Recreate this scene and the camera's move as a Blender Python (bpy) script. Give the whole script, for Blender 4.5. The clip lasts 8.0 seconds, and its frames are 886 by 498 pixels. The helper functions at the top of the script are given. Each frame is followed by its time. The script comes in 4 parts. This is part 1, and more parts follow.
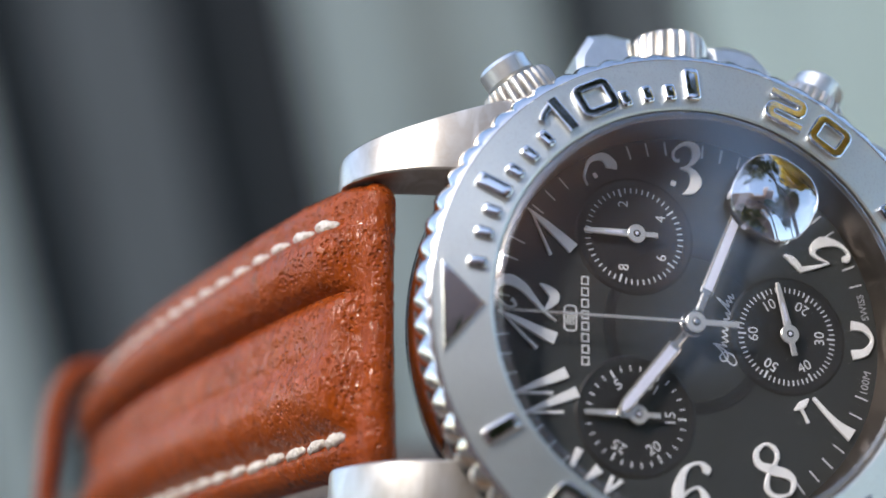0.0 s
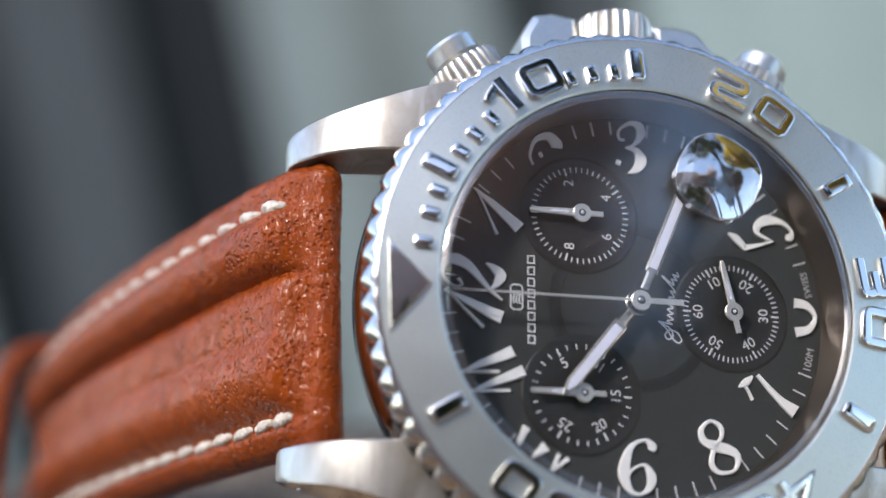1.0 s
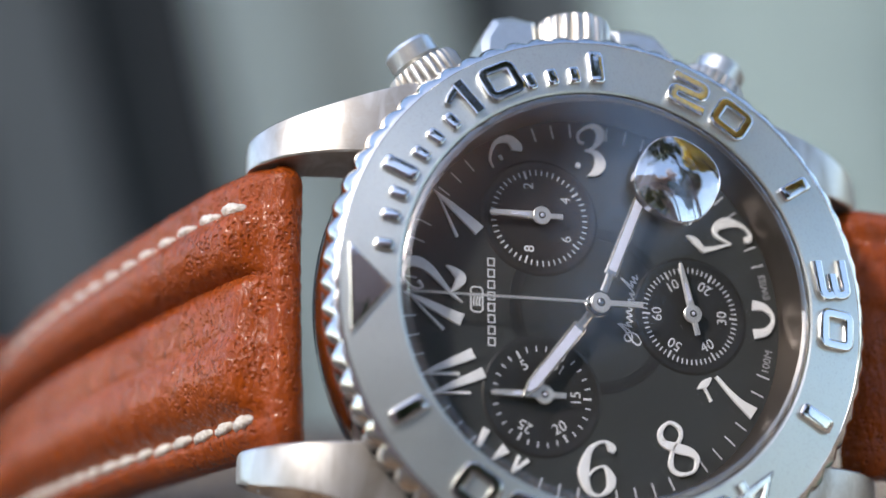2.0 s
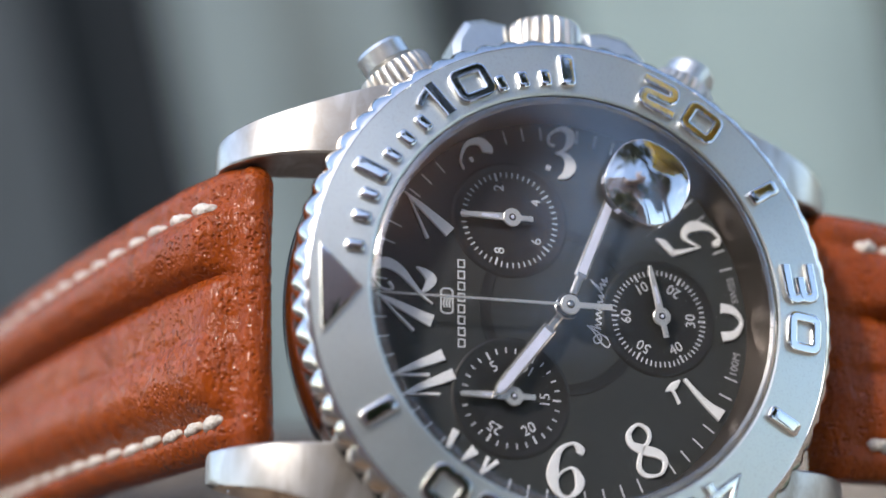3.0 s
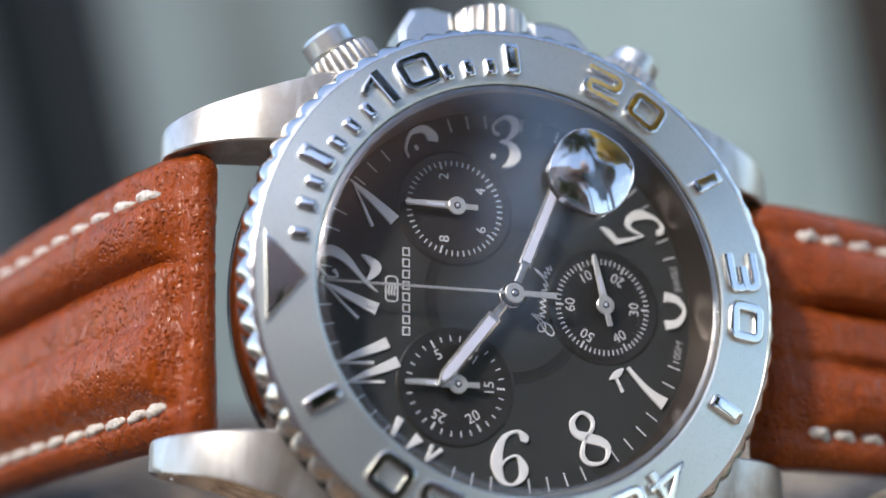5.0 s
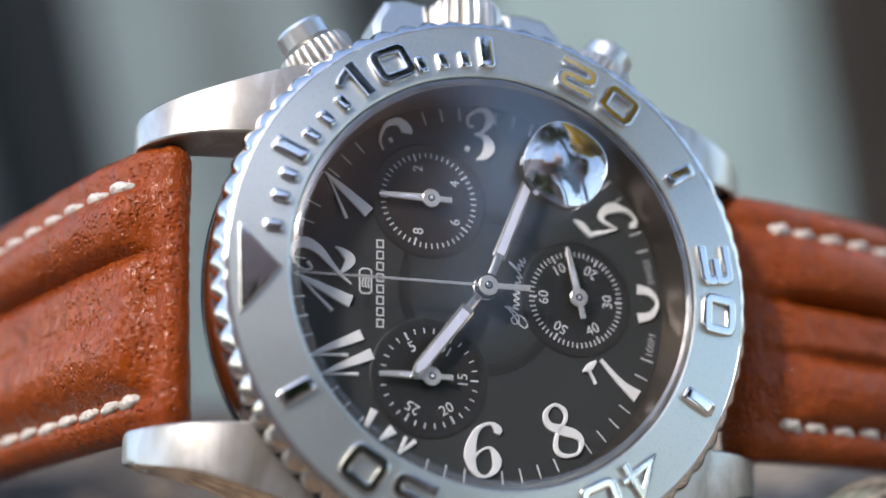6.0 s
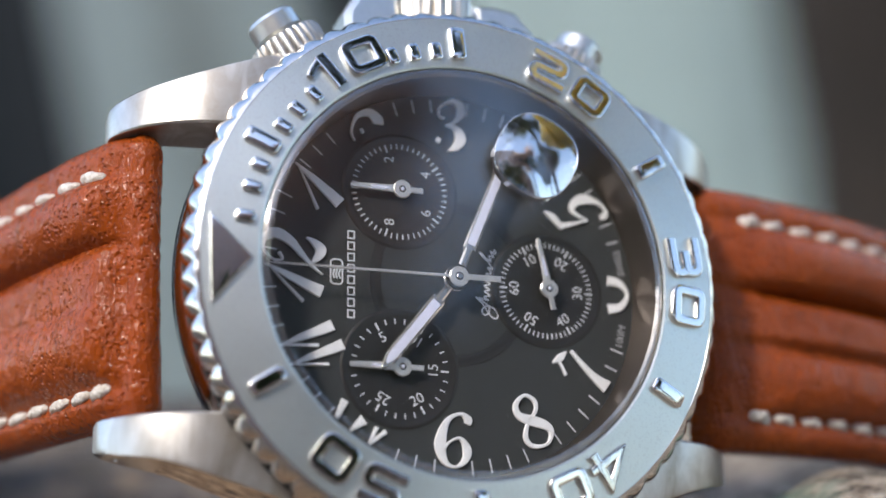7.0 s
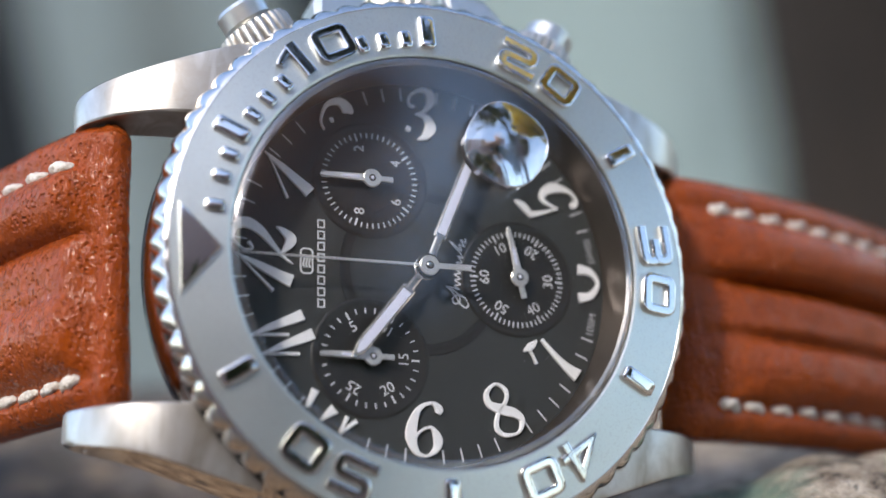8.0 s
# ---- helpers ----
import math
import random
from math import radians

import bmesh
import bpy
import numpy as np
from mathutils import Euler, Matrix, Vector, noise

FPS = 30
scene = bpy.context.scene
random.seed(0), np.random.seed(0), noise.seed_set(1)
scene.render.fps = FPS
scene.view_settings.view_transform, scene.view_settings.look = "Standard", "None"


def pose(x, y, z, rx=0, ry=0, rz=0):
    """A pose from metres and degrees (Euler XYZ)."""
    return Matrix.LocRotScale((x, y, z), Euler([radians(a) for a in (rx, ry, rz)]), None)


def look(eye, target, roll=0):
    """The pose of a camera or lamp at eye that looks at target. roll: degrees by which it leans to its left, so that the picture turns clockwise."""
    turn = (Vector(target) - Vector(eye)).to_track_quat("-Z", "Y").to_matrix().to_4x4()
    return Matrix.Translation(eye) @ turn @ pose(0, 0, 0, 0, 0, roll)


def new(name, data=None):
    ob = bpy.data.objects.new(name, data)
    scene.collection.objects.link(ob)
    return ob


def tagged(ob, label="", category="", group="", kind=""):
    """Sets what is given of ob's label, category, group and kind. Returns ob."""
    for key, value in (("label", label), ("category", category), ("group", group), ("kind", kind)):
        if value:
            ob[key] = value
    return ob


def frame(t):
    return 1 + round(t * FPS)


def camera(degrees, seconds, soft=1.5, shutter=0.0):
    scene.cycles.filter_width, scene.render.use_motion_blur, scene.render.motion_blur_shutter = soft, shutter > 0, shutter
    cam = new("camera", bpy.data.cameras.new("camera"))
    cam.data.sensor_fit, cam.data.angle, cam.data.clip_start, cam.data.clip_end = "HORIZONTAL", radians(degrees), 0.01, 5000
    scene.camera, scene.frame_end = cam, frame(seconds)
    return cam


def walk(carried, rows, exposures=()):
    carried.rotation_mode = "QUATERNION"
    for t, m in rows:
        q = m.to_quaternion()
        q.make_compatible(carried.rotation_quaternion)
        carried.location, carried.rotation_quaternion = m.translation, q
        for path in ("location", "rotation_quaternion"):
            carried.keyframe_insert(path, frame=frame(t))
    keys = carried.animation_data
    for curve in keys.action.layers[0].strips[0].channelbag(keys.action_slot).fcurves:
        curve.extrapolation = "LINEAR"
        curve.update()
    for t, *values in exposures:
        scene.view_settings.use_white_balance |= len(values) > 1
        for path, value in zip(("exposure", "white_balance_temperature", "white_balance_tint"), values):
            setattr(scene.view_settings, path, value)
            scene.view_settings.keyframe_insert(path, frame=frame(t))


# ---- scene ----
cam = camera(25.82, 8.0, soft=1.6)
# t, x, y, z in metres, then the turn about x, y, z in degrees
ROWS = [
    (0.0, -0.00495, -0.14276, 0.04235, 85.411, 8.710, 4.154),
    (0.5, -0.00503, -0.14305, 0.04235, 84.901, 8.835, 3.311),
    (1.0, -0.00492, -0.14317, 0.04238, 84.562, 8.804, 2.533),
    (1.5, -0.00498, -0.14330, 0.04249, 84.449, 8.782, 1.821),
    (3.0, -0.00548, -0.14383, 0.04259, 84.315, 8.243, 0.257),
    (3.5, -0.00557, -0.14388, 0.04271, 84.143, 8.034, -0.304),
    (4.0, -0.00579, -0.14386, 0.04280, 83.941, 7.956, -0.842),
    (4.5, -0.00582, -0.14384, 0.04281, 83.788, 7.915, -1.188),
    (6.0, -0.00612, -0.14413, 0.04288, 83.304, 7.608, -2.386),
    (6.5, -0.00620, -0.14429, 0.04289, 83.109, 7.464, -2.849),
    (7.0, -0.00617, -0.14450, 0.04283, 82.963, 7.356, -3.243),
    (7.5, -0.00619, -0.14447, 0.04288, 82.748, 7.341, -3.709),
    (8.0, -0.00625, -0.14422, 0.04281, 82.513, 7.399, -4.181),
]
walk(cam, [(t, pose(x, y, z, a, b, c)) for t, x, y, z, a, b, c in ROWS], [(0.0, 1.42), (8.0, 1.42)])
cam.data.dof.use_dof = True
cam.data.dof.focus_distance = 0.1445
cam.data.dof.aperture_fstop = 12.0

# ---- world, sun ----
SUN = Vector((-0.40, -0.47, 0.79)).normalized()
world = bpy.data.worlds.new("sky")
scene.world = world
world.use_nodes = True
wn = world.node_tree
wn.nodes.clear()
sky = wn.nodes.new("ShaderNodeTexSky")
sky.sky_type = "NISHITA"
sky.sun_disc = False
sky.air_density, sky.dust_density, sky.ozone_density = 1.0, 1.6, 1.0
sky.sun_elevation = math.asin(SUN.z)
sky.sun_rotation = math.atan2(SUN.x, SUN.y)
bg = wn.nodes.new("ShaderNodeBackground")
bg.inputs["Strength"].default_value = 0.15
wo = wn.nodes.new("ShaderNodeOutputWorld")
wn.links.new(sky.outputs[0], bg.inputs["Color"])
wn.links.new(bg.outputs[0], wo.inputs["Surface"])
sun = new("sun", bpy.data.lights.new("sun", "SUN"))
sun.data.energy = 1.35
sun.data.angle = radians(6)
sun.data.color = (1.0, 0.93, 0.83)
sun.matrix_world = look(SUN * 3, (0, 0, 0))

# ---- materials ----


def material(name):
    m = bpy.data.materials.new(name)
    m.use_nodes = True
    m.node_tree.nodes.clear()
    return m


class Nodes:
    """A little builder of node trees."""

    def __init__(self, name):
        self.m = material(name)
        self.t = self.m.node_tree
        self.coord = self.add("ShaderNodeTexCoord").outputs["Object"]

    def add(self, kind, **sets):
        n = self.t.nodes.new(kind)
        for k, v in sets.items():
            if k in n.inputs:
                self.put(n.inputs[k], v)
        return n

    def put(self, socket, v):
        if isinstance(v, bpy.types.NodeSocket):
            self.t.links.new(v, socket)
        else:
            socket.default_value = v

    def scaled(self, v):
        n = self.add("ShaderNodeMapping", Vector=self.coord)
        n.inputs["Scale"].default_value = v
        return n.outputs[0]

    def noise(self, scale, detail=3.0, rough=0.55, vec=None, distort=0.0):
        n = self.add("ShaderNodeTexNoise", Vector=vec or self.coord, Scale=scale, Detail=detail, Roughness=rough, Distortion=distort)
        return n.outputs["Fac"]

    def cells(self, scale, feature="F1", vec=None, out="Distance"):
        n = self.add("ShaderNodeTexVoronoi")
        n.feature = feature
        self.put(n.inputs["Vector"], vec or self.coord)
        n.inputs["Scale"].default_value = scale
        return n.outputs[out]

    def ramp(self, fac, *stops):
        n = self.add("ShaderNodeValToRGB", Fac=fac)
        e = n.color_ramp.elements
        while len(e) < len(stops):
            e.new(0.5)
        for el, (p, c) in zip(e, stops):
            el.position = p
            el.color = (*c, 1.0) if isinstance(c, tuple) else (c, c, c, 1.0)
        return n.outputs["Color"]

    def mix(self, fac, a, b, blend="MIX"):
        n = self.add("ShaderNodeMix")
        n.data_type = "RGBA"
        n.blend_type = blend
        for i, v in ((0, fac), (6, a), (7, b)):
            if isinstance(v, tuple) and len(v) == 3:
                v = (*v, 1.0)
            self.put(n.inputs[i], v)
        return n.outputs[2]

    def math(self, op, a, b=0.0):
        n = self.add("ShaderNodeMath")
        n.operation = op
        self.put(n.inputs[0], a)
        self.put(n.inputs[1], b)
        return n.outputs[0]

    def bump(self, height, distance, strength=1.0, normal=None):
        n = self.add("ShaderNodeBump", Height=height, Strength=strength, Distance=distance)
        if normal:
            self.put(n.inputs["Normal"], normal)
        return n.outputs[0]

    def done(self, color, rough, metal=0.0, normal=None, **more):
        s = self.add("ShaderNodeBsdfPrincipled")
        if isinstance(color, tuple) and len(color) == 3:
            color = (*color, 1.0)
        self.put(s.inputs["Base Color"], color)
        self.put(s.inputs["Roughness"], rough)
        self.put(s.inputs["Metallic"], metal)
        if normal:
            self.put(s.inputs["Normal"], normal)
        for k, v in more.items():
            self.put(s.inputs[k.replace("_", " ")], v)
        o = self.add("ShaderNodeOutputMaterial")
        self.t.links.new(s.outputs[0], o.inputs["Surface"])
        return self.m


def satin_steel():
    n = Nodes("satin_steel")
    grain = n.noise(9000, 2)
    broad = n.noise(180, 3)
    rough = n.mix(broad, (0.33, 0.33, 0.33), (0.41, 0.41, 0.41))
    col = n.mix(broad, (0.675, 0.705, 0.675), (0.745, 0.775, 0.74))
    col = n.mix(n.ramp(n.noise(5200, 2), (0.30, 0.35), (0.48, 0.0)), col, (0.55, 0.54, 0.52))
    return n.done(col, rough, 1.0, n.bump(grain, 0.00002, 0.35))


def polished_steel():
    n = Nodes("polished_steel")
    smear = n.noise(600, 4)
    return n.done((0.72, 0.71, 0.70), n.ramp(smear, (0.3, 0.05), (0.8, 0.16)), 1.0, n.bump(n.noise(800, 2), 0.00003, 0.3))


def brushed_steel():
    n = Nodes("brushed_steel")
    lines = n.noise(1.0, 3, 0.6, n.scaled((9000, 350, 2500)))
    scratch = n.noise(700, 4, 0.6, None, 1.5)
    rough = n.mix(lines, (0.36, 0.36, 0.36), (0.46, 0.46, 0.46))
    # cream and grey bands of reflection on the lugs, put into the colour
    reflected_bands = n.noise(1.0, 3, 0.5, n.scaled((120, 420, 260)), 0.8)
    col = n.mix(n.ramp(reflected_bands, (0.38, 0.0), (0.62, 1.0)), (0.41, 0.37, 0.32), (0.66, 0.65, 0.63))
    return n.done(n.mix(n.ramp(scratch, (0.35, 0.4), (0.6, 0.0)), col, (0.48, 0.46, 0.43)), rough, 1.0, n.bump(lines, 0.00002, 0.6))


def leather(name, dark, mid, light):
    n = Nodes(name)
    broad = n.noise(120, 4, 0.6)
    grain = n.noise(2600, 2, 0.5)
    fold = n.noise(1.0, 3, 0.5, n.scaled((520, 1150, 1000)), 1.0)
    crease = n.ramp(n.noise(1.0, 2, 0.5, n.scaled((500, 1900, 1600)), 2.0), (0.44, 0.0), (0.5, 1.0), (0.56, 0.0))
    soft = n.noise(950, 2, 0.5)
    patch = n.ramp(n.noise(260, 3), (0.40, 0.0), (0.58, 1.0))
    pore = n.ramp(n.cells(2100, "F1"), (0.05, 1.0), (0.42, 0.0))
    pore = n.math("MULTIPLY", pore, n.ramp(n.noise(300, 3), (0.38, 0.1), (0.56, 1.0)))
    col = n.mix(n.ramp(broad, (0.3, 0.0), (0.7, 1.0)), mid, light)
    col = n.mix(n.ramp(fold, (0.28, 0.32), (0.5, 0.0)), col, dark)
    col = n.mix(n.math("MULTIPLY", crease, 0.25), col, dark)
    col = n.mix(n.math("MULTIPLY", pore, 0.16), col, tuple(0.6 * c for c in dark))
    h = n.math("ADD", n.math("MULTIPLY", fold, 0.44), n.math("MULTIPLY", soft, 0.52))
    h = n.math("ADD", h, n.math("MULTIPLY", n.math("MULTIPLY", grain, patch), 0.22))
    h = n.math("SUBTRACT", h, n.math("MULTIPLY", crease, 0.05))
    h = n.math("SUBTRACT", h, n.math("MULTIPLY", pore, 0.42))
    rough = n.ramp(n.noise(700, 4), (0.3, 0.10), (0.7, 0.20))
    return n.done(col, rough, 0.0, n.bump(h, 0.00044, 0.95), Specular_IOR_Level=0.22)


def thread():
    n = Nodes("thread")
    f = n.noise(3500, 3)
    return n.done(n.ramp(f, (0.3, (0.40, 0.35, 0.30)), (0.65, (0.66, 0.62, 0.57))), 0.75, 0.0, n.bump(n.noise(1.0, 2, 0.5, n.scaled((2200, 2600, 5200)), 0.5), 0.0003, 0.9))


def dial_black():
    n = Nodes("dial_black")
    speck = n.noise(2200, 4)
    broad = n.noise(90, 3)
    col = n.mix(broad, (0.034, 0.036, 0.037), (0.043, 0.046, 0.047))
    return n.done(col, n.ramp(speck, (0.3, 0.34), (0.7, 0.46)), 0.0, n.bump(speck, 0.00001, 0.3), Specular_IOR_Level=0.35)


def plain(name, color, rough, metal=0.0, scale=1500, spread=0.12):
    n = Nodes(name)
    f = n.noise(scale, 3)
    col = n.mix(f, tuple(c * (1 - spread) for c in color), tuple(min(1, c * (1 + spread)) for c in color))
    return n.done(col, rough, metal, n.bump(f, 0.00001, 0.2))


def crystal_glass(name, face, bend=0.0, tint=(1.0, 1.0, 1.0)):
    n = Nodes(name)
    tr = n.add("ShaderNodeBsdfRefraction", IOR=bend, Roughness=0.0) if bend else n.add("ShaderNodeBsdfTransparent")
    gl = n.add("ShaderNodeBsdfGlossy", Roughness=0.015, Color=(*tint, 1.0))
    facing = n.add("ShaderNodeLayerWeight", Blend=0.5).outputs["Facing"]
    gloss = n.math("ADD", n.math("MULTIPLY", n.math("POWER", facing, 5.0), 0.9), face)
    mx = n.add("ShaderNodeMixShader")
    n.put(mx.inputs[0], gloss)
    n.put(mx.inputs[1], tr.outputs[0])
    n.put(mx.inputs[2], gl.outputs[0])
    o = n.add("ShaderNodeOutputMaterial")
    n.t.links.new(mx.outputs[0], o.inputs["Surface"])
    return n.m


def granite():
    n = Nodes("granite")
    a = n.noise(140, 6, 0.65)
    b = n.cells(330, "F1", None, "Color")
    c = n.cells(900, "F1", None, "Color")
    d = n.noise(48, 4, 0.6)
    base = n.ramp(a, (0.38, (0.02, 0.015, 0.012)), (0.47, (0.075, 0.060, 0.052)), (0.56, (0.22, 0.185, 0.16)), (0.64, (0.07, 0.058, 0.05)))
    base = n.mix(0.5, base, n.ramp(b, (0.15, (0.02, 0.018, 0.016)), (0.5, (0.09, 0.074, 0.065)), (0.85, (0.24, 0.205, 0.18))))
    base = n.mix(n.ramp(c, (0.12, 0.7), (0.2, 0.0)), base, (0.03, 0.028, 0.026))
    base = n.mix(n.ramp(d, (0.58, 0.0), (0.70, 0.55)), base, (0.13, 0.16, 0.125))
    blot = n.noise(150, 3, 0.5)
    base = n.mix(n.ramp(blot, (0.40, 0.65), (0.52, 0.0)), base, (0.035, 0.026, 0.020))
    tan = n.ramp(n.noise(185, 3, 0.5, None, 0.8), (0.52, 0.0), (0.58, 0.8))
    base = n.mix(tan, base, (0.27, 0.20, 0.14))
    # paler to the right: the brighter light there is put into the colour
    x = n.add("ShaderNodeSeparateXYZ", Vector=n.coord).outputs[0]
    lit_zone = n.ramp(n.math("ADD", n.math("MULTIPLY", x, 16.0), n.noise(30, 4, 0.6)), (0.50, 0.0), (0.74, 0.95))
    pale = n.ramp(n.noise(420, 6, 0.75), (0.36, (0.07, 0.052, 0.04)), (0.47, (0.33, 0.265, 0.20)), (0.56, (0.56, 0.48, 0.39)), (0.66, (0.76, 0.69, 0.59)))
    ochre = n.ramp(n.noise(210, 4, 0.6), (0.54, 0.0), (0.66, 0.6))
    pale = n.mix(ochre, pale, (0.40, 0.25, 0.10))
    base = n.mix(lit_zone, base, pale)
    base = n.mix(n.ramp(c, (0.12, 0.6), (0.2, 0.0)), base, (0.03, 0.028, 0.026))
    spot = n.add("ShaderNodeVectorMath")
    spot.operation = "DISTANCE"
    n.put(spot.inputs[0], n.coord)
    spot.inputs[1].default_value = (0.024, 0.004, 0.0)
    lichen = n.math("ADD", spot.outputs["Value"], n.math("MULTIPLY", n.noise(380, 4, 0.7), 0.011))
    base = n.mix(n.ramp(n.math("MULTIPLY", lichen, 50.0), (0.36, 0.8), (0.56, 0.0)), base, (0.16, 0.28, 0.22))
    face = n.add("ShaderNodeVectorMath")
    face.operation = "DISTANCE"
    n.put(face.inputs[0], n.coord)
    face.inputs[1].default_value = (-0.028, -0.004, 0.0)
    rust = n.math("ADD", face.outputs["Value"], n.math("MULTIPLY", n.noise(260, 5, 0.7), 0.02))
    warm = n.ramp(n.noise(520, 5, 0.7), (0.38, (0.055, 0.032, 0.018)), (0.5, (0.34, 0.20, 0.10)), (0.62, (0.52, 0.36, 0.22)))
    base = n.mix(n.ramp(n.math("MULTIPLY", rust, 20.0), (0.55, 0.85), (0.85, 0.0)), base, warm)
    h = n.math("ADD", n.math("MULTIPLY", a, 2.0), n.math("ADD", n.noise(420, 7, 0.7), n.math("MULTIPLY", n.noise(1700, 4, 0.6), 0.5)))
    return n.done(base, 0.82, 0.0, n.bump(h, 0.0022, 1.0))


def board_paint(name, color):
    n = Nodes(name)
    info = n.add("ShaderNodeObjectInfo")
    grain = n.noise(1.0, 5, 0.6, n.scaled((60, 60, 3)))
    wear = n.noise(7, 4)
    col = n.mix(grain, tuple(c * 0.75 for c in color), tuple(c * 1.15 for c in color))
    col = n.mix(n.ramp(wear, (0.5, 0.0), (0.75, 0.5)), col, tuple(c * 0.6 for c in color))
    col = n.mix(n.math("MULTIPLY", info.outputs["Random"], 0.3), col, tuple(c * 0.7 for c in color))
    return n.done(col, 0.75, 0.0, n.bump(grain, 0.002, 0.6), Specular_IOR_Level=0.12)


def bark():
    n = Nodes("bark")
    r = n.noise(1.0, 6, 0.65, n.scaled((28, 28, 6)), 0.6)
    col = n.ramp(r, (0.3, (0.006, 0.005, 0.004)), (0.55, (0.018, 0.013, 0.010)), (0.75, (0.05, 0.034, 0.022)))
    return n.done(col, 0.9, 0.0, n.bump(r, 0.02, 1.0))


def soil():
    n = Nodes("soil")
    a = n.noise(14, 6, 0.7)
    col = n.ramp(a, (0.3, (0.03, 0.027, 0.02)), (0.6, (0.07, 0.06, 0.045)), (0.8, (0.11, 0.10, 0.07)))
    return n.done(col, 0.95, 0.0, n.bump(a, 0.02, 0.8))


def leaves_of(name, a, b, glow=0.0):
    n = Nodes(name)
    r = n.add("ShaderNodeNewGeometry").outputs["Random Per Island"]
    col = n.ramp(r, (0.0, a), (1.0, b))
    n.done(col, 0.75, Specular_IOR_Level=0.15)
    if glow:
        # thin leaves let light through
        out = n.t.nodes["Material Output"]
        mx = n.add("ShaderNodeMixShader", Fac=glow)
        n.t.links.new(out.inputs["Surface"].links[0].from_socket, mx.inputs[1])
        n.t.links.new(n.add("ShaderNodeBsdfTranslucent", Color=col).outputs[0], mx.inputs[2])
        n.t.links.new(mx.outputs[0], out.inputs["Surface"])
    return n.m


SATIN, POLISHED, BRUSHED = satin_steel(), polished_steel(), brushed_steel()
BUFFED = plain("buffed_steel", (0.72, 0.73, 0.72), 0.36, 1.0)
LEATHER = leather("leather", (0.082, 0.0140, 0.0022), (0.222, 0.0385, 0.0038), (0.278, 0.054, 0.0056))
THREAD, DIAL = thread(), dial_black()
SUBDIAL = plain("subdial_black", (0.020, 0.019, 0.019), 0.36)
PRINT = plain("white_print", (0.62, 0.64, 0.67), 0.5)
FINE_PRINT = plain("grey_print", (0.42, 0.43, 0.45), 0.5)
NUMERAL = plain("numeral_silver", (0.80, 0.81, 0.83), 0.35, 0.12)
HAND = plain("hand_steel", (0.86, 0.86, 0.85), 0.22, 0.95)
SILVER = plain("bright_hand", (0.84, 0.82, 0.78), 0.30, 0.8)
LUME = plain("lume_white", (0.62, 0.65, 0.80), 0.45)
REHAUT = plain("rehaut_steel", (0.19, 0.16, 0.14), 0.30, 0.9)
GASKET = plain("dark_gasket", (0.02, 0.02, 0.02), 0.5)
LENS_EDGE = crystal_glass("lens_edge", 0.55)
GLASS, EDGE_GLASS, LENS = crystal_glass("crystal", 0.074, 0.0, (1.0, 0.97, 0.95)), crystal_glass("crystal_edge", 0.13), crystal_glass("magnifier_lens", 0.56, 1.3)
GRANITE, BARK, SOIL, LEAF = granite(), bark(), soil(), leaves_of("leaf_green", (0.034, 0.048, 0.018), (0.092, 0.105, 0.042))
TAN_LEAF = leaves_of("tan_leaf", (0.62, 0.46, 0.37), (0.76, 0.58, 0.48), 0.75)
YELLOW_LEAF = leaves_of("yellow_leaf", (0.84, 0.68, 0.12), (0.95, 0.83, 0.26), 0.6)
# the darkest boards carry the shade of the fence's gaps in their paint
PALE, HALF_PALE, MID, DIM, PAINTED_SHADE, DARK = (board_paint(*a) for a in (("pale_board", (0.365, 0.475, 0.485)), ("half_pale_board", (0.225, 0.28, 0.295)), ("grey_board", (0.17, 0.205, 0.21)), ("dim_board", (0.074, 0.089, 0.101)), ("painted_shade_board", (0.019, 0.023, 0.028)), ("dark_board", (0.012, 0.017, 0.022))))

# ---- mesh helpers: all shapes in millimetres, meshes in metres ----
MM = 0.001


def mesh_of(name, bm, mat, smooth=35.0):
    bmesh.ops.recalc_face_normals(bm, faces=bm.faces)
    for v in bm.verts:
        v.co *= MM
    me = bpy.data.meshes.new(name)
    for f in bm.faces:
        f.smooth = True
    lim = radians(smooth)
    for e in bm.edges:
        e.smooth = len(e.link_faces) == 2 and e.calc_face_angle(3.2) < lim
    bm.to_mesh(me)
    bm.free()
    me.materials.append(mat)
    return me


def part(name, bm, mat, parent, label="", smooth=35.0):
    ob = new(name, mesh_of(name, bm, mat, smooth))
    ob.parent = parent
    return tagged(ob, label)


def shared(name, me, parent, m, label=""):
    """Another part on a mesh that is there already; m in millimetres."""
    ob = new(name, me)
    ob.parent = parent
    m = m.copy()
    m.translation *= MM
    ob.matrix_basis = m
    return tagged(ob, label)


def turn(minute):
    """The turn about the dial's axis that carries 12 o'clock to that minute."""
    return Matrix.Rotation(-radians(6 * minute), 4, "Z")


def lathe(profile, n=128, wave=None, close=True):
    """A ring from (radius, height) pairs; wave(i, a) adds to a radius."""
    bm = bmesh.new()
    rings = []
    for k in range(n):
        a = 2 * math.pi * k / n
        ring = []
        for i, (r, z) in enumerate(profile):
            r = r + (wave(i, a) if wave else 0)
            ring.append(bm.verts.new((r * math.sin(a), r * math.cos(a), z)))
        rings.append(ring)
    m = len(profile)
    for k in range(n):
        p, q = rings[k], rings[(k + 1) % n]
        for i in range(m if close else m - 1):
            j = (i + 1) % m
            bm.faces.new((p[i], p[j], q[j], q[i]))
    return bm


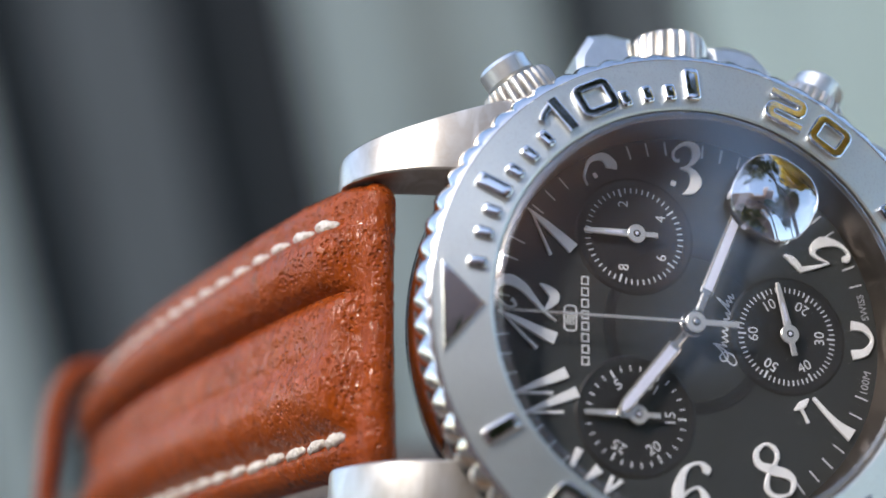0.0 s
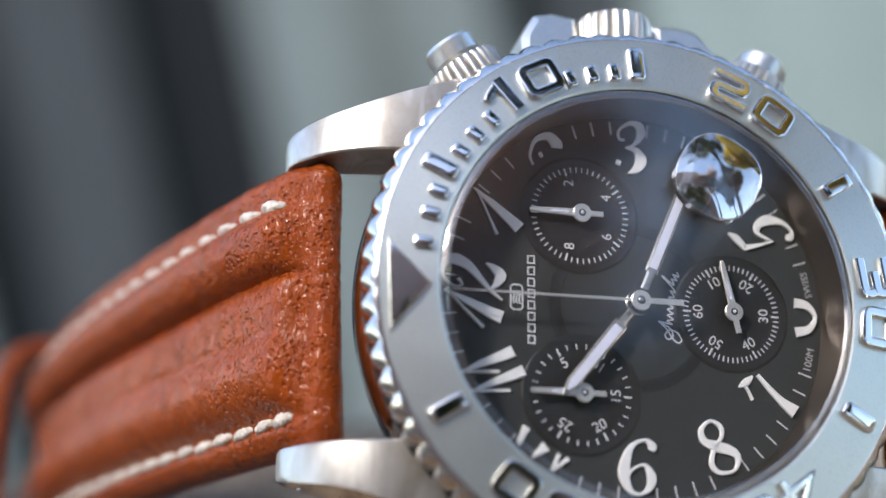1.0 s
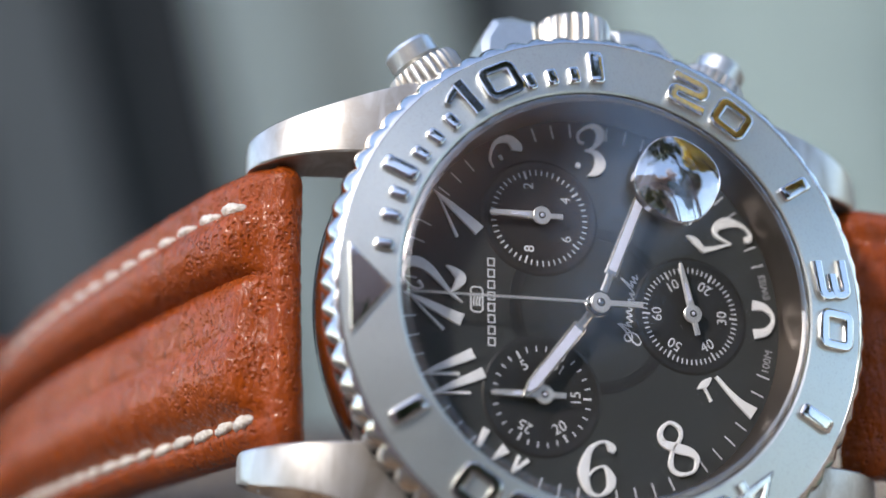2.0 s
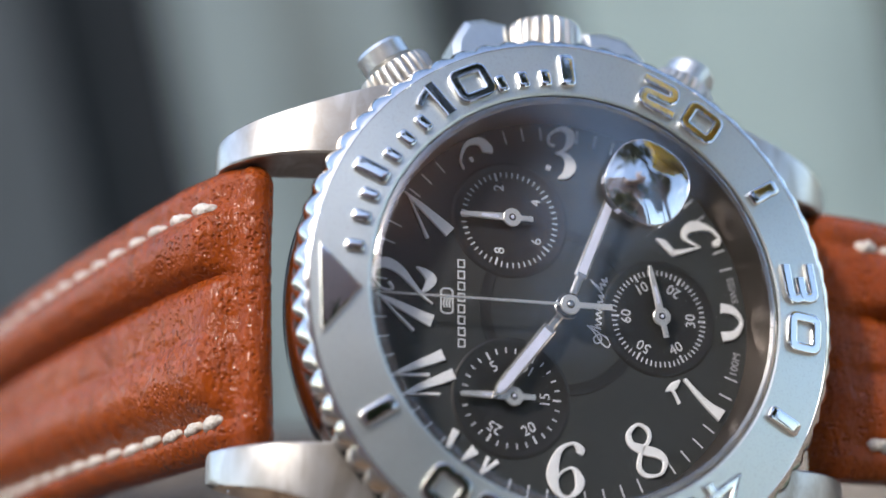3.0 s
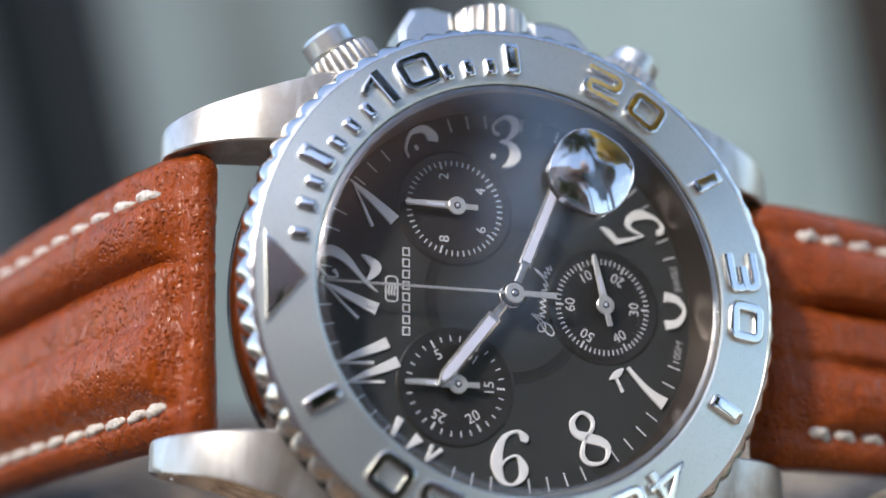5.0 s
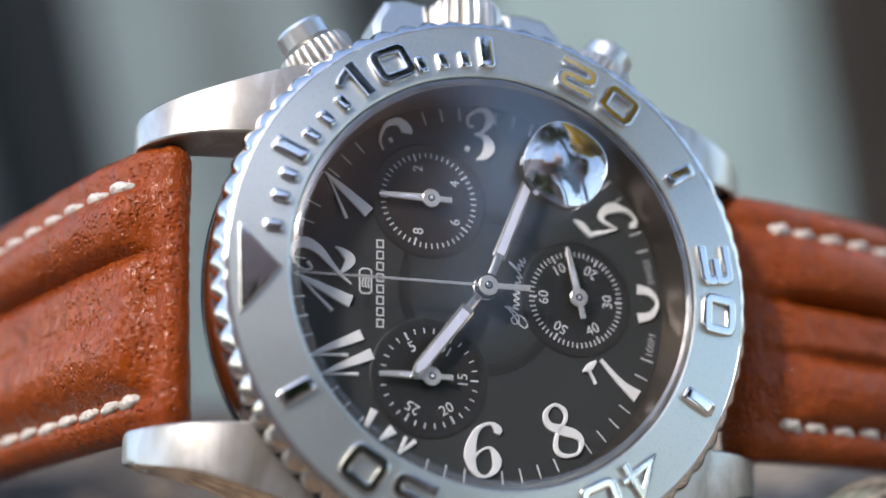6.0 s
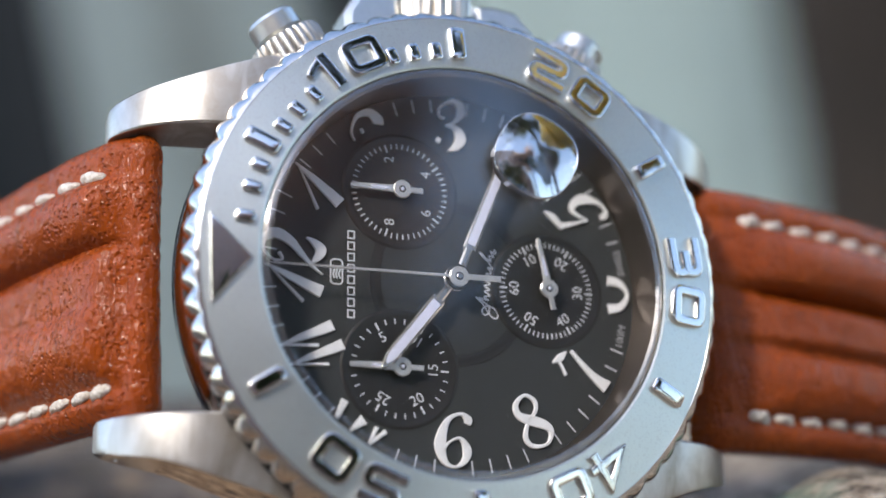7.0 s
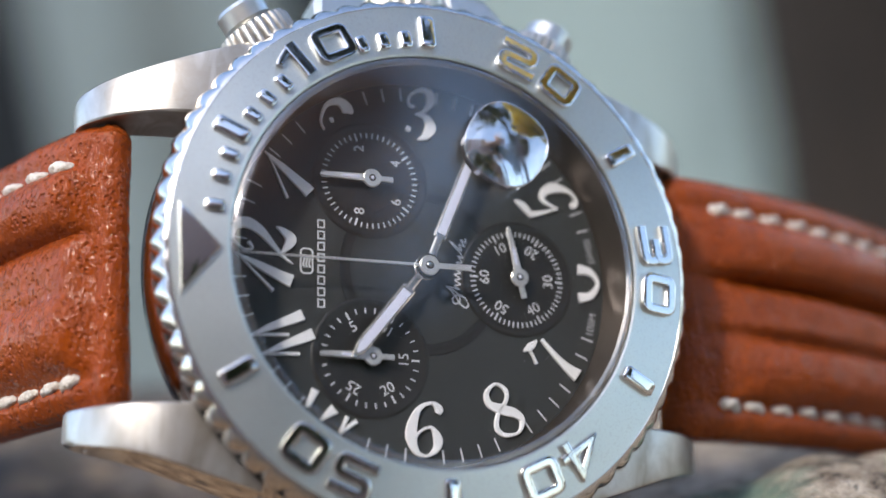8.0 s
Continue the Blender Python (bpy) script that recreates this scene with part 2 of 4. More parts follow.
def disc(r, z0, z1, n=96, bevel=0.05):
    """A solid plate."""
    bm = bmesh.new()
    rows = [[bm.verts.new((rr * math.sin(2 * math.pi * k / n), rr * math.cos(2 * math.pi * k / n), z)) for k in range(n)]
            for rr, z in ((r, z0), (r, z1 - bevel), (r - bevel, z1))]
    for a, b in zip(rows, rows[1:]):
        for k in range(n):
            bm.faces.new((a[k], a[(k + 1) % n], b[(k + 1) % n], b[k]))
    bm.faces.new(rows[0])
    bm.faces.new(rows[-1])
    return bm


def smooth_path(pts, n=6, closed=False):
    """A rounded path through points of any dimension."""
    pts = [Vector(p) for p in pts]
    out, c = [], len(pts)
    for i in range(c if closed else c - 1):
        g = (lambda k: pts[k % c]) if closed else (lambda k: pts[max(0, min(c - 1, k))])
        a, b, d, e = g(i - 1), g(i), g(i + 1), g(i + 2)
        for k in range(n):
            s = k / n
            out.append(0.5 * (2 * b + (d - a) * s + (2 * a - 5 * b + 4 * d - e) * s * s + (3 * b - a - 3 * d + e) * s ** 3))
    if not closed:
        out.append(pts[-1])
    return out


def stroke(bm, pts, h, z=0.0, closed=False, bevel=0.04, soft=False):
    """A raised stroke along (x, y, width) points, with bevelled or, if soft, rounded shoulders."""
    pts = [Vector(p) for p in pts]
    c, rows = len(pts), []
    for i, p in enumerate(pts):
        a = pts[(i - 1) % c] if closed or i else p
        b = pts[(i + 1) % c] if closed or i < c - 1 else p
        d0, d1 = (p - a).to_2d(), (b - p).to_2d()
        d0 = d0.normalized() if d0.length > 1e-9 else d1.normalized()
        d1 = d1.normalized() if d1.length > 1e-9 else d0
        t = (d0 + d1).normalized() if (d0 + d1).length > 1e-6 else d0
        nrm = Vector((-t.y, t.x))
        wide = p.z / 2 / max(0.55, abs(nrm.dot(Vector((-d0.y, d0.x)))))
        top = max(wide - bevel, wide * 0.35)
        q = p.to_2d()
        side = [(wide, z), (wide, z + h - bevel), (top, z + h)]
        if soft:
            side[2:] = [(wide - 0.28 * bevel, z + h - 0.28 * bevel), (top, z + h), (top * 0.72, z + h + 0.004)]
        rows.append([bm.verts.new((*(q + nrm * s), zz)) for s, zz in side + [(-s, zz) for s, zz in side[::-1]]])
    for i in range(c if closed else c - 1):
        p, q = rows[i], rows[(i + 1) % c]
        m = len(p)
        for k in range(m):
            bm.faces.new((p[k], p[(k + 1) % m], q[(k + 1) % m], q[k]))
    if not closed:
        bm.faces.new(rows[0])
        bm.faces.new(rows[-1])
    return bm


def prism(bm, outline, h, z=0.0, bevel=0.06):
    """A raised plate with a bevelled top, from a convex outline."""
    pts = [Vector(p) for p in outline]
    mid = sum(pts, Vector((0, 0))) / len(pts)
    rows = []
    for k, zz in ((0, z), (0, z + h - bevel), (1, z + h)):
        rows.append([bm.verts.new((*(p - (p - mid).normalized() * bevel * k * 1.3), zz)) for p in pts])
    for a, b in zip(rows, rows[1:]):
        for i in range(len(pts)):
            j = (i + 1) % len(pts)
            bm.faces.new((a[i], a[j], b[j], b[i]))
    bm.faces.new(rows[0])
    bm.faces.new(rows[-1])
    return bm


def dot(bm, x, y, r, h, z=0.0, n=14):
    return prism(bm, [(x + r * math.cos(2 * math.pi * k / n), y + r * math.sin(2 * math.pi * k / n)) for k in range(n)], h, z, min(0.05, r * 0.3))


def moved(bm, m):
    bmesh.ops.transform(bm, matrix=m, verts=bm.verts)
    return bm


def letters(text, size, h):
    """Raised writing in the built-in font, centred, in millimetres."""
    cu = bpy.data.curves.new("writing", "FONT")
    cu.body, cu.size, cu.align_x, cu.align_y, cu.extrude, cu.resolution_u = text, size, "CENTER", "CENTER", h / 2, 3
    ob = new("writing", cu)
    me = bpy.data.meshes.new_from_object(ob.evaluated_get(bpy.context.evaluated_depsgraph_get()))
    bpy.data.objects.remove(ob)
    bpy.data.curves.remove(cu)
    bm = bmesh.new()
    bm.from_mesh(me)
    bpy.data.meshes.remove(me)
    return bm


# ---- setting ----


def grid_mesh(name, nx, ny, fn, mat):
    verts = [fn(i / nx, j / ny) for j in range(ny + 1) for i in range(nx + 1)]
    faces = [(j * (nx + 1) + i, j * (nx + 1) + i + 1, (j + 1) * (nx + 1) + i + 1, (j + 1) * (nx + 1) + i) for j in range(ny) for i in range(nx)]
    me = bpy.data.meshes.new(name)
    me.from_pydata(verts, [], faces)
    me.materials.append(mat)
    me.polygons.foreach_set("use_smooth", [True] * len(faces))
    return me


GROUND_Z = -0.55


def ground_at(u, v):
    # rings that widen towards the horizon
    a, r = 2 * math.pi * u, 0.05 + 900 * v ** 4
    x, y = r * math.cos(a), r * math.sin(a)
    return x, y, GROUND_Z + (0.03 * noise.noise((x * 1.3, y * 1.3, 0)) if r < 20 else 0)


tagged(new("ground", grid_mesh("ground", 64, 60, ground_at, SOIL)), "bare brown soil with dry litter", "ground", kind="structure")


def boulder():
    def at(u, v):
        a, s = 2 * math.pi * u, v
        # top of the stone out to s = 0.72, then its flanks
        f = max(0.0, (s - 0.86) / 0.14)
        r = 0.30 * s ** 0.9 + 0.19 * f * (1 + 0.35 * noise.noise((3 * math.cos(a), 3 * math.sin(a), 2 * f)))
        x, y = r * math.cos(a) * 1.5, 0.0 + r * math.sin(a) * 0.9 - 0.03
        edge = max(0.0, math.hypot(x / 0.30, (y + 0.06) / 0.215) - 0.55)
        z = -0.0012 - 0.10 * edge ** 2.2 - 0.50 * f ** 1.3 * (1 + 0.15 * noise.noise((2.5 * math.cos(a), 2.5 * math.sin(a), 4.0)))
        n1 = noise.noise((x * 14, y * 14, 2.0))
        n2 = noise.noise((x * 55, y * 55, 5.0))
        n3 = noise.noise((x * 190, y * 190, 9.0))
        near = min(1.0, math.hypot(x - 0.0, y - 0.0) / 0.05)
        z += near * (0.006 * n1 + 0.004 * n2) + 0.0012 * n3 - 0.0012
        # a low rise beside the watch; one unseen in front, added for reflections
        z += 0.0044 * math.exp(-((x - 0.031) / 0.024) ** 2 - ((y - 0.006) / (0.009 if y > 0.006 else 0.013)) ** 2)
        z += 0.0070 * math.exp(-((x + 0.030) / 0.020) ** 2 - ((y + 0.036) / 0.016) ** 2)
        if s > 0.995:
            z = GROUND_Z - 0.05
        return x, y, z
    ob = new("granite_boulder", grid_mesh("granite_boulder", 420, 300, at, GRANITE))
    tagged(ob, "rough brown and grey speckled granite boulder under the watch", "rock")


boulder()


def fence():
    root = tagged(new("board_fence"), "weathered grey-green upright board fence, its dark gaps painted as boards", "fence")
    y = 2.0
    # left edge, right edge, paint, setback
    boards = [(-1.50, -1.31, MID, 0), (-1.309, -1.12, PALE, 0), (-1.11, -0.93, DARK, 0.02), (-0.92, -0.805, MID, 0), (-0.804, -0.705, HALF_PALE, 0.004), (-0.70, -0.612, DARK, 0.02),
              (-0.608, -0.474, DIM, 0), (-0.470, -0.402, DARK, 0.02), (-0.399, -0.328, PAINTED_SHADE, 0), (-0.327, -0.217, HALF_PALE, 0.003), (-0.216, -0.155, MID, 0.006), (-0.154, -0.057, HALF_PALE, 0),
              (-0.053, -0.004, DARK, 0.02), (0.0, 0.099, DIM, 0), (0.1, 0.199, PALE, 0.004), (0.2, 0.294, PALE, 0.006), (0.295, 0.404, PALE, 0), (0.405, 0.473, PALE, 0.008), (0.474, 0.545, HALF_PALE, 0.004),
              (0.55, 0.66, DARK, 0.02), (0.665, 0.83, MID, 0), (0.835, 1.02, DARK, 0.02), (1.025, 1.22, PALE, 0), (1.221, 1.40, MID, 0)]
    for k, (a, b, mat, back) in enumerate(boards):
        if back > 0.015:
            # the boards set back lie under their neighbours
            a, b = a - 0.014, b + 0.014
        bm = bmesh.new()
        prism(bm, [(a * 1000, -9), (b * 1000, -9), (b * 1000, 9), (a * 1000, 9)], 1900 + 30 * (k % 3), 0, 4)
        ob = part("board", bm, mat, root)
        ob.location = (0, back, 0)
    for z in (350, 1500):
        bm = bmesh.new()
        prism(bm, [(-1500, 44), (1400, 44), (1400, 80), (-1500, 80)], 90, z, 4)
        part("rail", bm, MID, root)
    root.matrix_basis = pose(0.059, y, GROUND_Z - 0.03, 0, -3.0, 0)


fence()


def south_wall():
    # unseen wall behind the camera, added for bezel and dial to reflect brown
    bm = bmesh.new()
    prism(bm, [(-4200, -100), (2250, -100), (2250, 100), (-4200, 100)], 3900, 0, 15)
    ob = new("wall_south", mesh_of("wall_south", bm, board_paint("brown_render", (0.48, 0.32, 0.275))))
    ob.location = (0, -3.3, GROUND_Z - 0.05)
    tagged(ob, "plain brown rendered wall, unseen, added for brown reflections", "wall", kind="structure")


south_wall()


def tapered(bm, pts, n=14, rough=0.0, ply=0.0):
    """A limb through (x, y, z, radius) points."""
    rows = []
    for i, p in enumerate(pts):
        a, b = Vector(pts[max(0, i - 1)][:3]), Vector(pts[min(len(pts) - 1, i + 1)][:3])
        t = (b - a).normalized()
        u = t.orthogonal() if i == 0 else u - t * u.dot(t)
        u = u.normalized()
        w = t.cross(u)
        rows.append([bm.verts.new(Vector(p[:3]) + (u * math.cos(2 * math.pi * k / n) + w * math.sin(2 * math.pi * k / n)) * p[3] * (1 + rough * noise.noise((k * 1.7, i * 0.9, p[3])) + ply * math.cos(4 * math.pi * k / n + 0.75 * i))) for k in range(n)])
    for a, b in zip(rows, rows[1:]):
        for k in range(n):
            bm.faces.new((a[k], a[(k + 1) % n], b[(k + 1) % n], b[k]))
    bm.faces.new(rows[0])
    bm.faces.new(rows[-1])
    return bm


def tree(name, label, base, height, radius, seed, leaves, foliage=LEAF, fork=4, spread=1.0):
    """fork: how far up the trunk, in eighths, the limbs begin. spread: how far they reach."""
    rng = random.Random(seed)
    root = tagged(new(name), label, "tree")
    x0, y0 = base
    g = GROUND_Z * 1000 - 40
    trunk = bmesh.new()
    pts = []
    for k in range(9):
        s = k / 8
        pts.append((x0 * 1000 + 60 * math.sin(2.2 * s + seed), y0 * 1000 + 50 * math.sin(1.7 * s), g + s * height * 600, radius * 1000 * (1.25 - 0.75 * s)))
    tapered(trunk, pts, 18, 0.25)
    part("trunk", trunk, BARK, root)
    crown = bmesh.new()
    for k in range(11):
        a = 2 * math.pi * k / 11 + rng.random()
        start = Vector(pts[fork + k % (9 - fork)][:3])
        reach = height * 1000 * (0.28 + 0.2 * rng.random()) * spread
        end = start + Vector((math.cos(a), math.sin(a), 0.55 + 0.6 * rng.random())) * reach
        mid = (start + end) / 2 + Vector((0, 0, 60))
        limb = bmesh.new()
        tapered(limb, [(*start, 32), (*mid, 20), (*end, 7)], 7)
        part("limb", limb, BARK, root)
        clumps = [start.lerp(end, rng.random() ** 0.6) + Vector([rng.gauss(0, 1) for _ in range(3)]) * reach * 0.2 for _ in range(7)]
        for q in range(leaves):
            c = clumps[q % 7] + Vector([rng.gauss(0, 1) for _ in range(3)]) * reach * 0.085
            d = Vector([rng.gauss(0, 1) for _ in range(3)]).normalized()
            e = d.orthogonal().normalized()
            size = rng.uniform(55, 130)
            crown.faces.new([crown.verts.new(c + q) for q in (d * size, e * size * 0.4, -d * size, -e * size * 0.4)])
    part("crown", crown, foliage, root)


tree("dark_tree", "dark brown rough-barked tree trunk beside the fence", (0.575, 1.72), 3.2, 0.115, 3, 25)
# unseen trees behind the camera, added to shape what steel and crystal reflect
tree("unseen_shade_tree", "unseen dark-leaved tree, added to darken reflections", (0.85, -2.75), 3.3, 0.10, 5, 200, LEAF, 4, 0.42)
tree("unseen_tall_tree", "unseen tall dark-leaved tree with a high crown, added for reflections", (1.56, -1.06), 4.9, 0.05, 14, 115, LEAF, 7, 0.5)
tree("unseen_round_tree", "unseen small round-crowned dark tree by the wall, added for reflections", (3.05, -2.4), 3.5, 0.045, 17, 330, LEAF, 6, 0.52)
tree("unseen_tan_tree", "unseen small tan-leaved tree beside the wall, added for brown reflections", (2.50, -3.26), 4.85, 0.05, 23, 170, TAN_LEAF, 7, 0.34)
tree("unseen_garden_tree", "unseen tall open-crowned tree with yellowing leaves, added for reflections", (3.45, -0.78), 4.6, 0.09, 8, 600, YELLOW_LEAF, 7, 0.45)
tree("unseen_slim_tree", "unseen slim dark-leaved tree with a narrow crown, added for reflections", (3.05, -1.93), 4.4, 0.04, 31, 150, LEAF, 6, 0.24)
tree("unseen_garden_tree", "unseen tall open-crowned tree with spreading limbs, added for reflections", (-4.3, -2.0), 5.0, 0.12, 11, 90)

# ---- the watch ----
# its own frame: x to 3 o'clock, y to 12, z out of the dial, millimetres
watch = tagged(new("wristwatch"), "steel chronograph wristwatch with black dial and brown leather strap", "watch")
watch.matrix_basis = pose(0, 0, 0.0225, 35.514, -65.065, 72.310)


def case():
    prof = [(12, -6.4), (18.9, -6.3), (20.0, -5.5), (20.55, -3.9), (20.65, -1.8), (20.5, 0.2), (20.2, 0.7), (16, 0.7), (15.75, 0.5), (15.75, -0.55), (12, -0.65)]
    part("case", lathe(prof, 160), POLISHED, watch, "polished round steel case")


case()


def lug(sx, sy):
    """One lug as a loft of chamfered sections along y."""
    bm = bmesh.new()
    #       y    outer x, top z, bottom z
    rows = [(12.3, 17.4, 0.32, -6.15), (14.5, 16.7, 0.25, -6.25), (17.0, 15.9, 0.0, -6.4), (19.5, 15.05, -0.5, -6.7), (21.5, 14.45, -1.4, -7.1), (23.2, 14.05, -2.8, -7.5),
            (24.3, 13.75, -4.2, -7.8), (25.0, 13.4, -5.4, -8.0), (25.22, 13.2, -6.2, -7.9)]
    rows = smooth_path(rows, 4)
    rings = []
    for y, xo, zt, zb in rows:
        xi = 10.95
        c = min(0.35, (zt - zb) * 0.3)
        sec = [(xi + 0.15, zt), (xo - c, zt), (xo - c * 0.3, zt - c * 0.3), (xo, zt - c), (xo - 0.2, zb + c), (xo - c - 0.2, zb), (xi + c, zb), (xi, zb + c), (xi, zt - 0.15)]
        rings.append([bm.verts.new((sx * x, sy * y, z)) for x, z in sec])
    for a, b in zip(rings, rings[1:]):
        for k in range(len(a)):
            bm.faces.new((a[k], a[(k + 1) % len(a)], b[(k + 1) % len(a)], b[k]))
    bm.faces.new(rings[0])
    bm.faces.new(rings[-1])
    ob = part("lug", bm, BRUSHED, watch, "brushed steel lug with polished flank", 25)
    ob.data.materials.append(POLISHED)
    for f in ob.data.polygons:
        f.material_index = 1 if f.normal.x * sx > 0.6 else 0
    if sx < 0:
        hole = bmesh.new()
        bmesh.ops.create_cone(hole, cap_ends=True, segments=16, radius1=0.55, radius2=0.5, depth=0.5)
        moved(hole, Matrix.Translation((sx * 13.55, sy * 23.4, -6.1)) @ Matrix.Rotation(radians(90), 4, "Y"))
        part("spring_bar_end", hole, POLISHED, watch)


for sx in (1, -1):
    for sy in (1, -1):
        lug(sx, sy)

for sy in (1, -1):
    bm = bmesh.new()
    tapered(bm, [(-11.2, sy * 23.0, -6.0, 0.6), (0, sy * 23.0, -6.0, 0.6), (11.2, sy * 23.0, -6.0, 0.6)], 16)
    part("spring_bar", bm, POLISHED, watch)

# bezel: satin slope with a scalloped polished rim
TEETH = 66


def scallop(i, a):
    """Rounded lobes that meet in sharp notches."""
    depth = (0, 0, 0, 0, 0.1, 0.34, 0.48, 0.5, 0.45, 0.1)[i]
    return -depth * (1 - abs(math.cos(TEETH * a / 2)) ** 0.8)


bezel = part("bezel", lathe([(15.75, 3.0), (15.78, 4.02), (15.95, 4.08), (17.8, 3.78), (20.0, 3.42), (20.08, 3.37)], 192), SATIN, watch, "satin steel rotating bezel with raised numerals", 6)
part("rim", lathe([(19.2, 1.2), (19.98, 3.38), (20.06, 3.47), (20.22, 3.42), (20.5, 3.2), (20.86, 2.75), (21.06, 2.1), (21.08, 1.4), (20.9, 0.95), (20.0, 0.85)], TEETH * 16, scallop), POLISHED, bezel, "polished scalloped grip edge", 40)
part("bezel_seat", lathe([(19.5, 0.5), (20.75, 0.55), (20.75, 0.95), (19.5, 1.2)], 128), GASKET, watch)
BEZEL_TURN = -0.35


def slope(minute, r):
    """The pose on the bezel's slope at that minute and radius: y points outwards."""
    z = 3.78 - (r - 17.8) * 0.165
    return turn(minute + BEZEL_TURN) @ Matrix.Translation((0, r, z - 0.02)) @ Matrix.Rotation(-math.atan(0.165), 4, "X")


def pillow(outline, rings):
    """A raised plate with a softly domed top: (share of the outline, height) from the foot up."""
    bm = bmesh.new()
    mid = sum((Vector(p) for p in outline), Vector((0, 0))) / len(outline)
    rows = [[bm.verts.new((*mid.lerp(Vector(p), k), z)) for p in outline] for k, z in rings]
    for a, b in zip(rows, rows[1:]):
        for i in range(len(outline)):
            j = (i + 1) % len(outline)
            bm.faces.new((a[i], a[j], b[j], b[i]))
    bm.faces.new(rows[-1])
    return bm


def bar(w, h, length):
    c = min(w, length) * 0.18
    o = [(-w / 2 + c, -length / 2), (w / 2 - c, -length / 2), (w / 2, -length / 2 + c), (w / 2, length / 2 - c), (w / 2 - c, length / 2), (-w / 2 + c, length / 2), (-w / 2, length / 2 - c), (-w / 2, -length / 2 + c)]
    return pillow(o, ((1, 0), (1, h - 0.14), (0.95, h - 0.05), (0.84, h), (0.6, h + 0.022), (0.3, h + 0.034)))


long_bar, short_bar = mesh_of("marker", bar(1.2, 0.44, 2.85), POLISHED), mesh_of("marker", bar(0.86, 0.42, 1.45), POLISHED)
for m in (5, 15, 25, 35, 45, 55):
    shared("marker", long_bar, bezel, slope(m, 17.8))
for m in (1.72, 3, 4, 6, 7, 8, 12, 13, 14):
    shared("marker", short_bar, bezel, slope(m, 17.1))

bm = pillow([(-3.4, 1.4), (0, -1.65), (3.4, 1.4)], ((1, 0), (1, 0.2), (0.93, 0.34), (0.85, 0.36), (0.4, 0.385), (0.1, 0.39)))
part("triangle_marker", moved(bm, slope(0, 17.95)), POLISHED, bezel, "polished triangle at the zero mark")

# the middle lines of the bezel's digits, 3 mm wide and 2.85 high
BLOCK = {
    "0": ([(-1.14, -1.05), (1.14, -1.05), (1.14, 1.05), (-1.14, 1.05)], True),
    "2": ([(-1.45, 1.05), (1.14, 1.05), (1.14, 0.02), (-1.14, -0.08), (-1.14, -1.06), (1.5, -1.06)], False),
    "5": ([(1.45, 1.05), (-1.14, 1.05), (-1.14, 0.06), (1.14, 0.06), (1.14, -1.05), (-1.45, -1.05)], False),
}


def rounded(pts, closed, r=0.3):
    """The corners of a line of points turned into short arcs."""
    out, n = [], len(pts)
    for i, p in enumerate(pts):
        p = Vector(p)
        if not closed and i in (0, n - 1):
            out.append((p.x, p.y))
            continue
        a, b = Vector(pts[i - 1]) - p, Vector(pts[(i + 1) % n]) - p
        ra, rb = min(r, a.length * 0.45), min(r, b.length * 0.45)
        a, b = p + a.normalized() * ra, p + b.normalized() * rb
        for f in (0.0, 0.33, 0.67, 1.0):
            q = a.lerp(p, f).lerp(p.lerp(b, f), f)
            out.append((q.x, q.y))
    return out


def block_digit(ch):
    bm = bmesh.new()
    h, w, b = 0.42, 0.78, 0.12
    if ch == "1":
        stroke(bm, [(0.36, 1.43, 0.94), (0.36, -1.43, 0.94)], h, 0, False, b, True)
        return stroke(bm, [(0.2, 1.12, 0.62), (-0.75, 0.72, 0.62), (-1.2, 0.42, 0.5)], h - 0.012, 0, False, b, True)
    if ch == "3":
        upper = rounded([(-1.45, 1.05), (1.14, 1.05), (1.14, 0.02), (-0.45, 0.02)], False, 0.5)
        lower = rounded([(-0.45, -0.02), (1.14, -0.02), (1.14, -1.05), (-1.45, -1.05)], False, 0.5)
        stroke(bm, [(x, y, w) for x, y in upper], h, 0, False, b, True)
        return stroke(bm, [(x, y, w) for x, y in lower], h - 0.012, 0, False, b, True)
    if ch == "4":
        stroke(bm, [(0.88, 1.1, 0.68), (-1.2, -0.5, 0.68), (0.88, -0.5, 0.68)], h, 0, True, b, True)
        stroke(bm, [(0.88, -0.6, 0.72), (0.88, -1.48, 0.72)], h - 0.012, 0, False, b, True)
        return stroke(bm, [(0.95, -0.5, 0.68), (1.65, -0.5, 0.68)], h - 0.02, 0, False, b, True)
    pts, closed = BLOCK[ch]
    return stroke(bm, [(x, y, w) for x, y in rounded(pts, closed, 0.45)], h, 0, closed, b, True)


# each digit stands on a radius of its own
for minute, text in ((10, "10"), (20, "20"), (30, "30"), (40, "40"), (50, "50")):
    for ch, off in zip(text, (-0.95, 0.85 if minute == 10 else 1.13)):
        part("numeral", moved(block_digit(ch), slope(minute + off, 17.86) @ Matrix.Diagonal((1.05, 1.03, 1, 1))), POLISHED, bezel, "polished raised bezel numeral", 40)

# inner ring between crystal and dial
part("inner_ring", lathe([(15.0, -0.05), (15.05, 0.3), (15.45, 2.6), (15.72, 3.9), (15.74, 3.0), (15.74, -0.3)], 160), REHAUT, watch, "dark reflecting inner ring")

# ---- dial ----
dial = part("dial", disc(15.3, -0.6, 0.0, 128, 0.01), DIAL, watch, "matt black dial")
long_tick = mesh_of("tick", prism(bmesh.new(), [(-0.055, -0.53), (0.055, -0.53), (0.055, 0.53), (-0.055, 0.53)], 0.03, 0, 0.01), PRINT)
for m in range(60):
    if m % 5 and m not in (28, 29, 31, 32):
        r = 14.17
        if m in (9, 11, 49, 51):
            continue
        shared("tick", long_tick, dial, turn(m) @ Matrix.Translation((0, r, 0)))

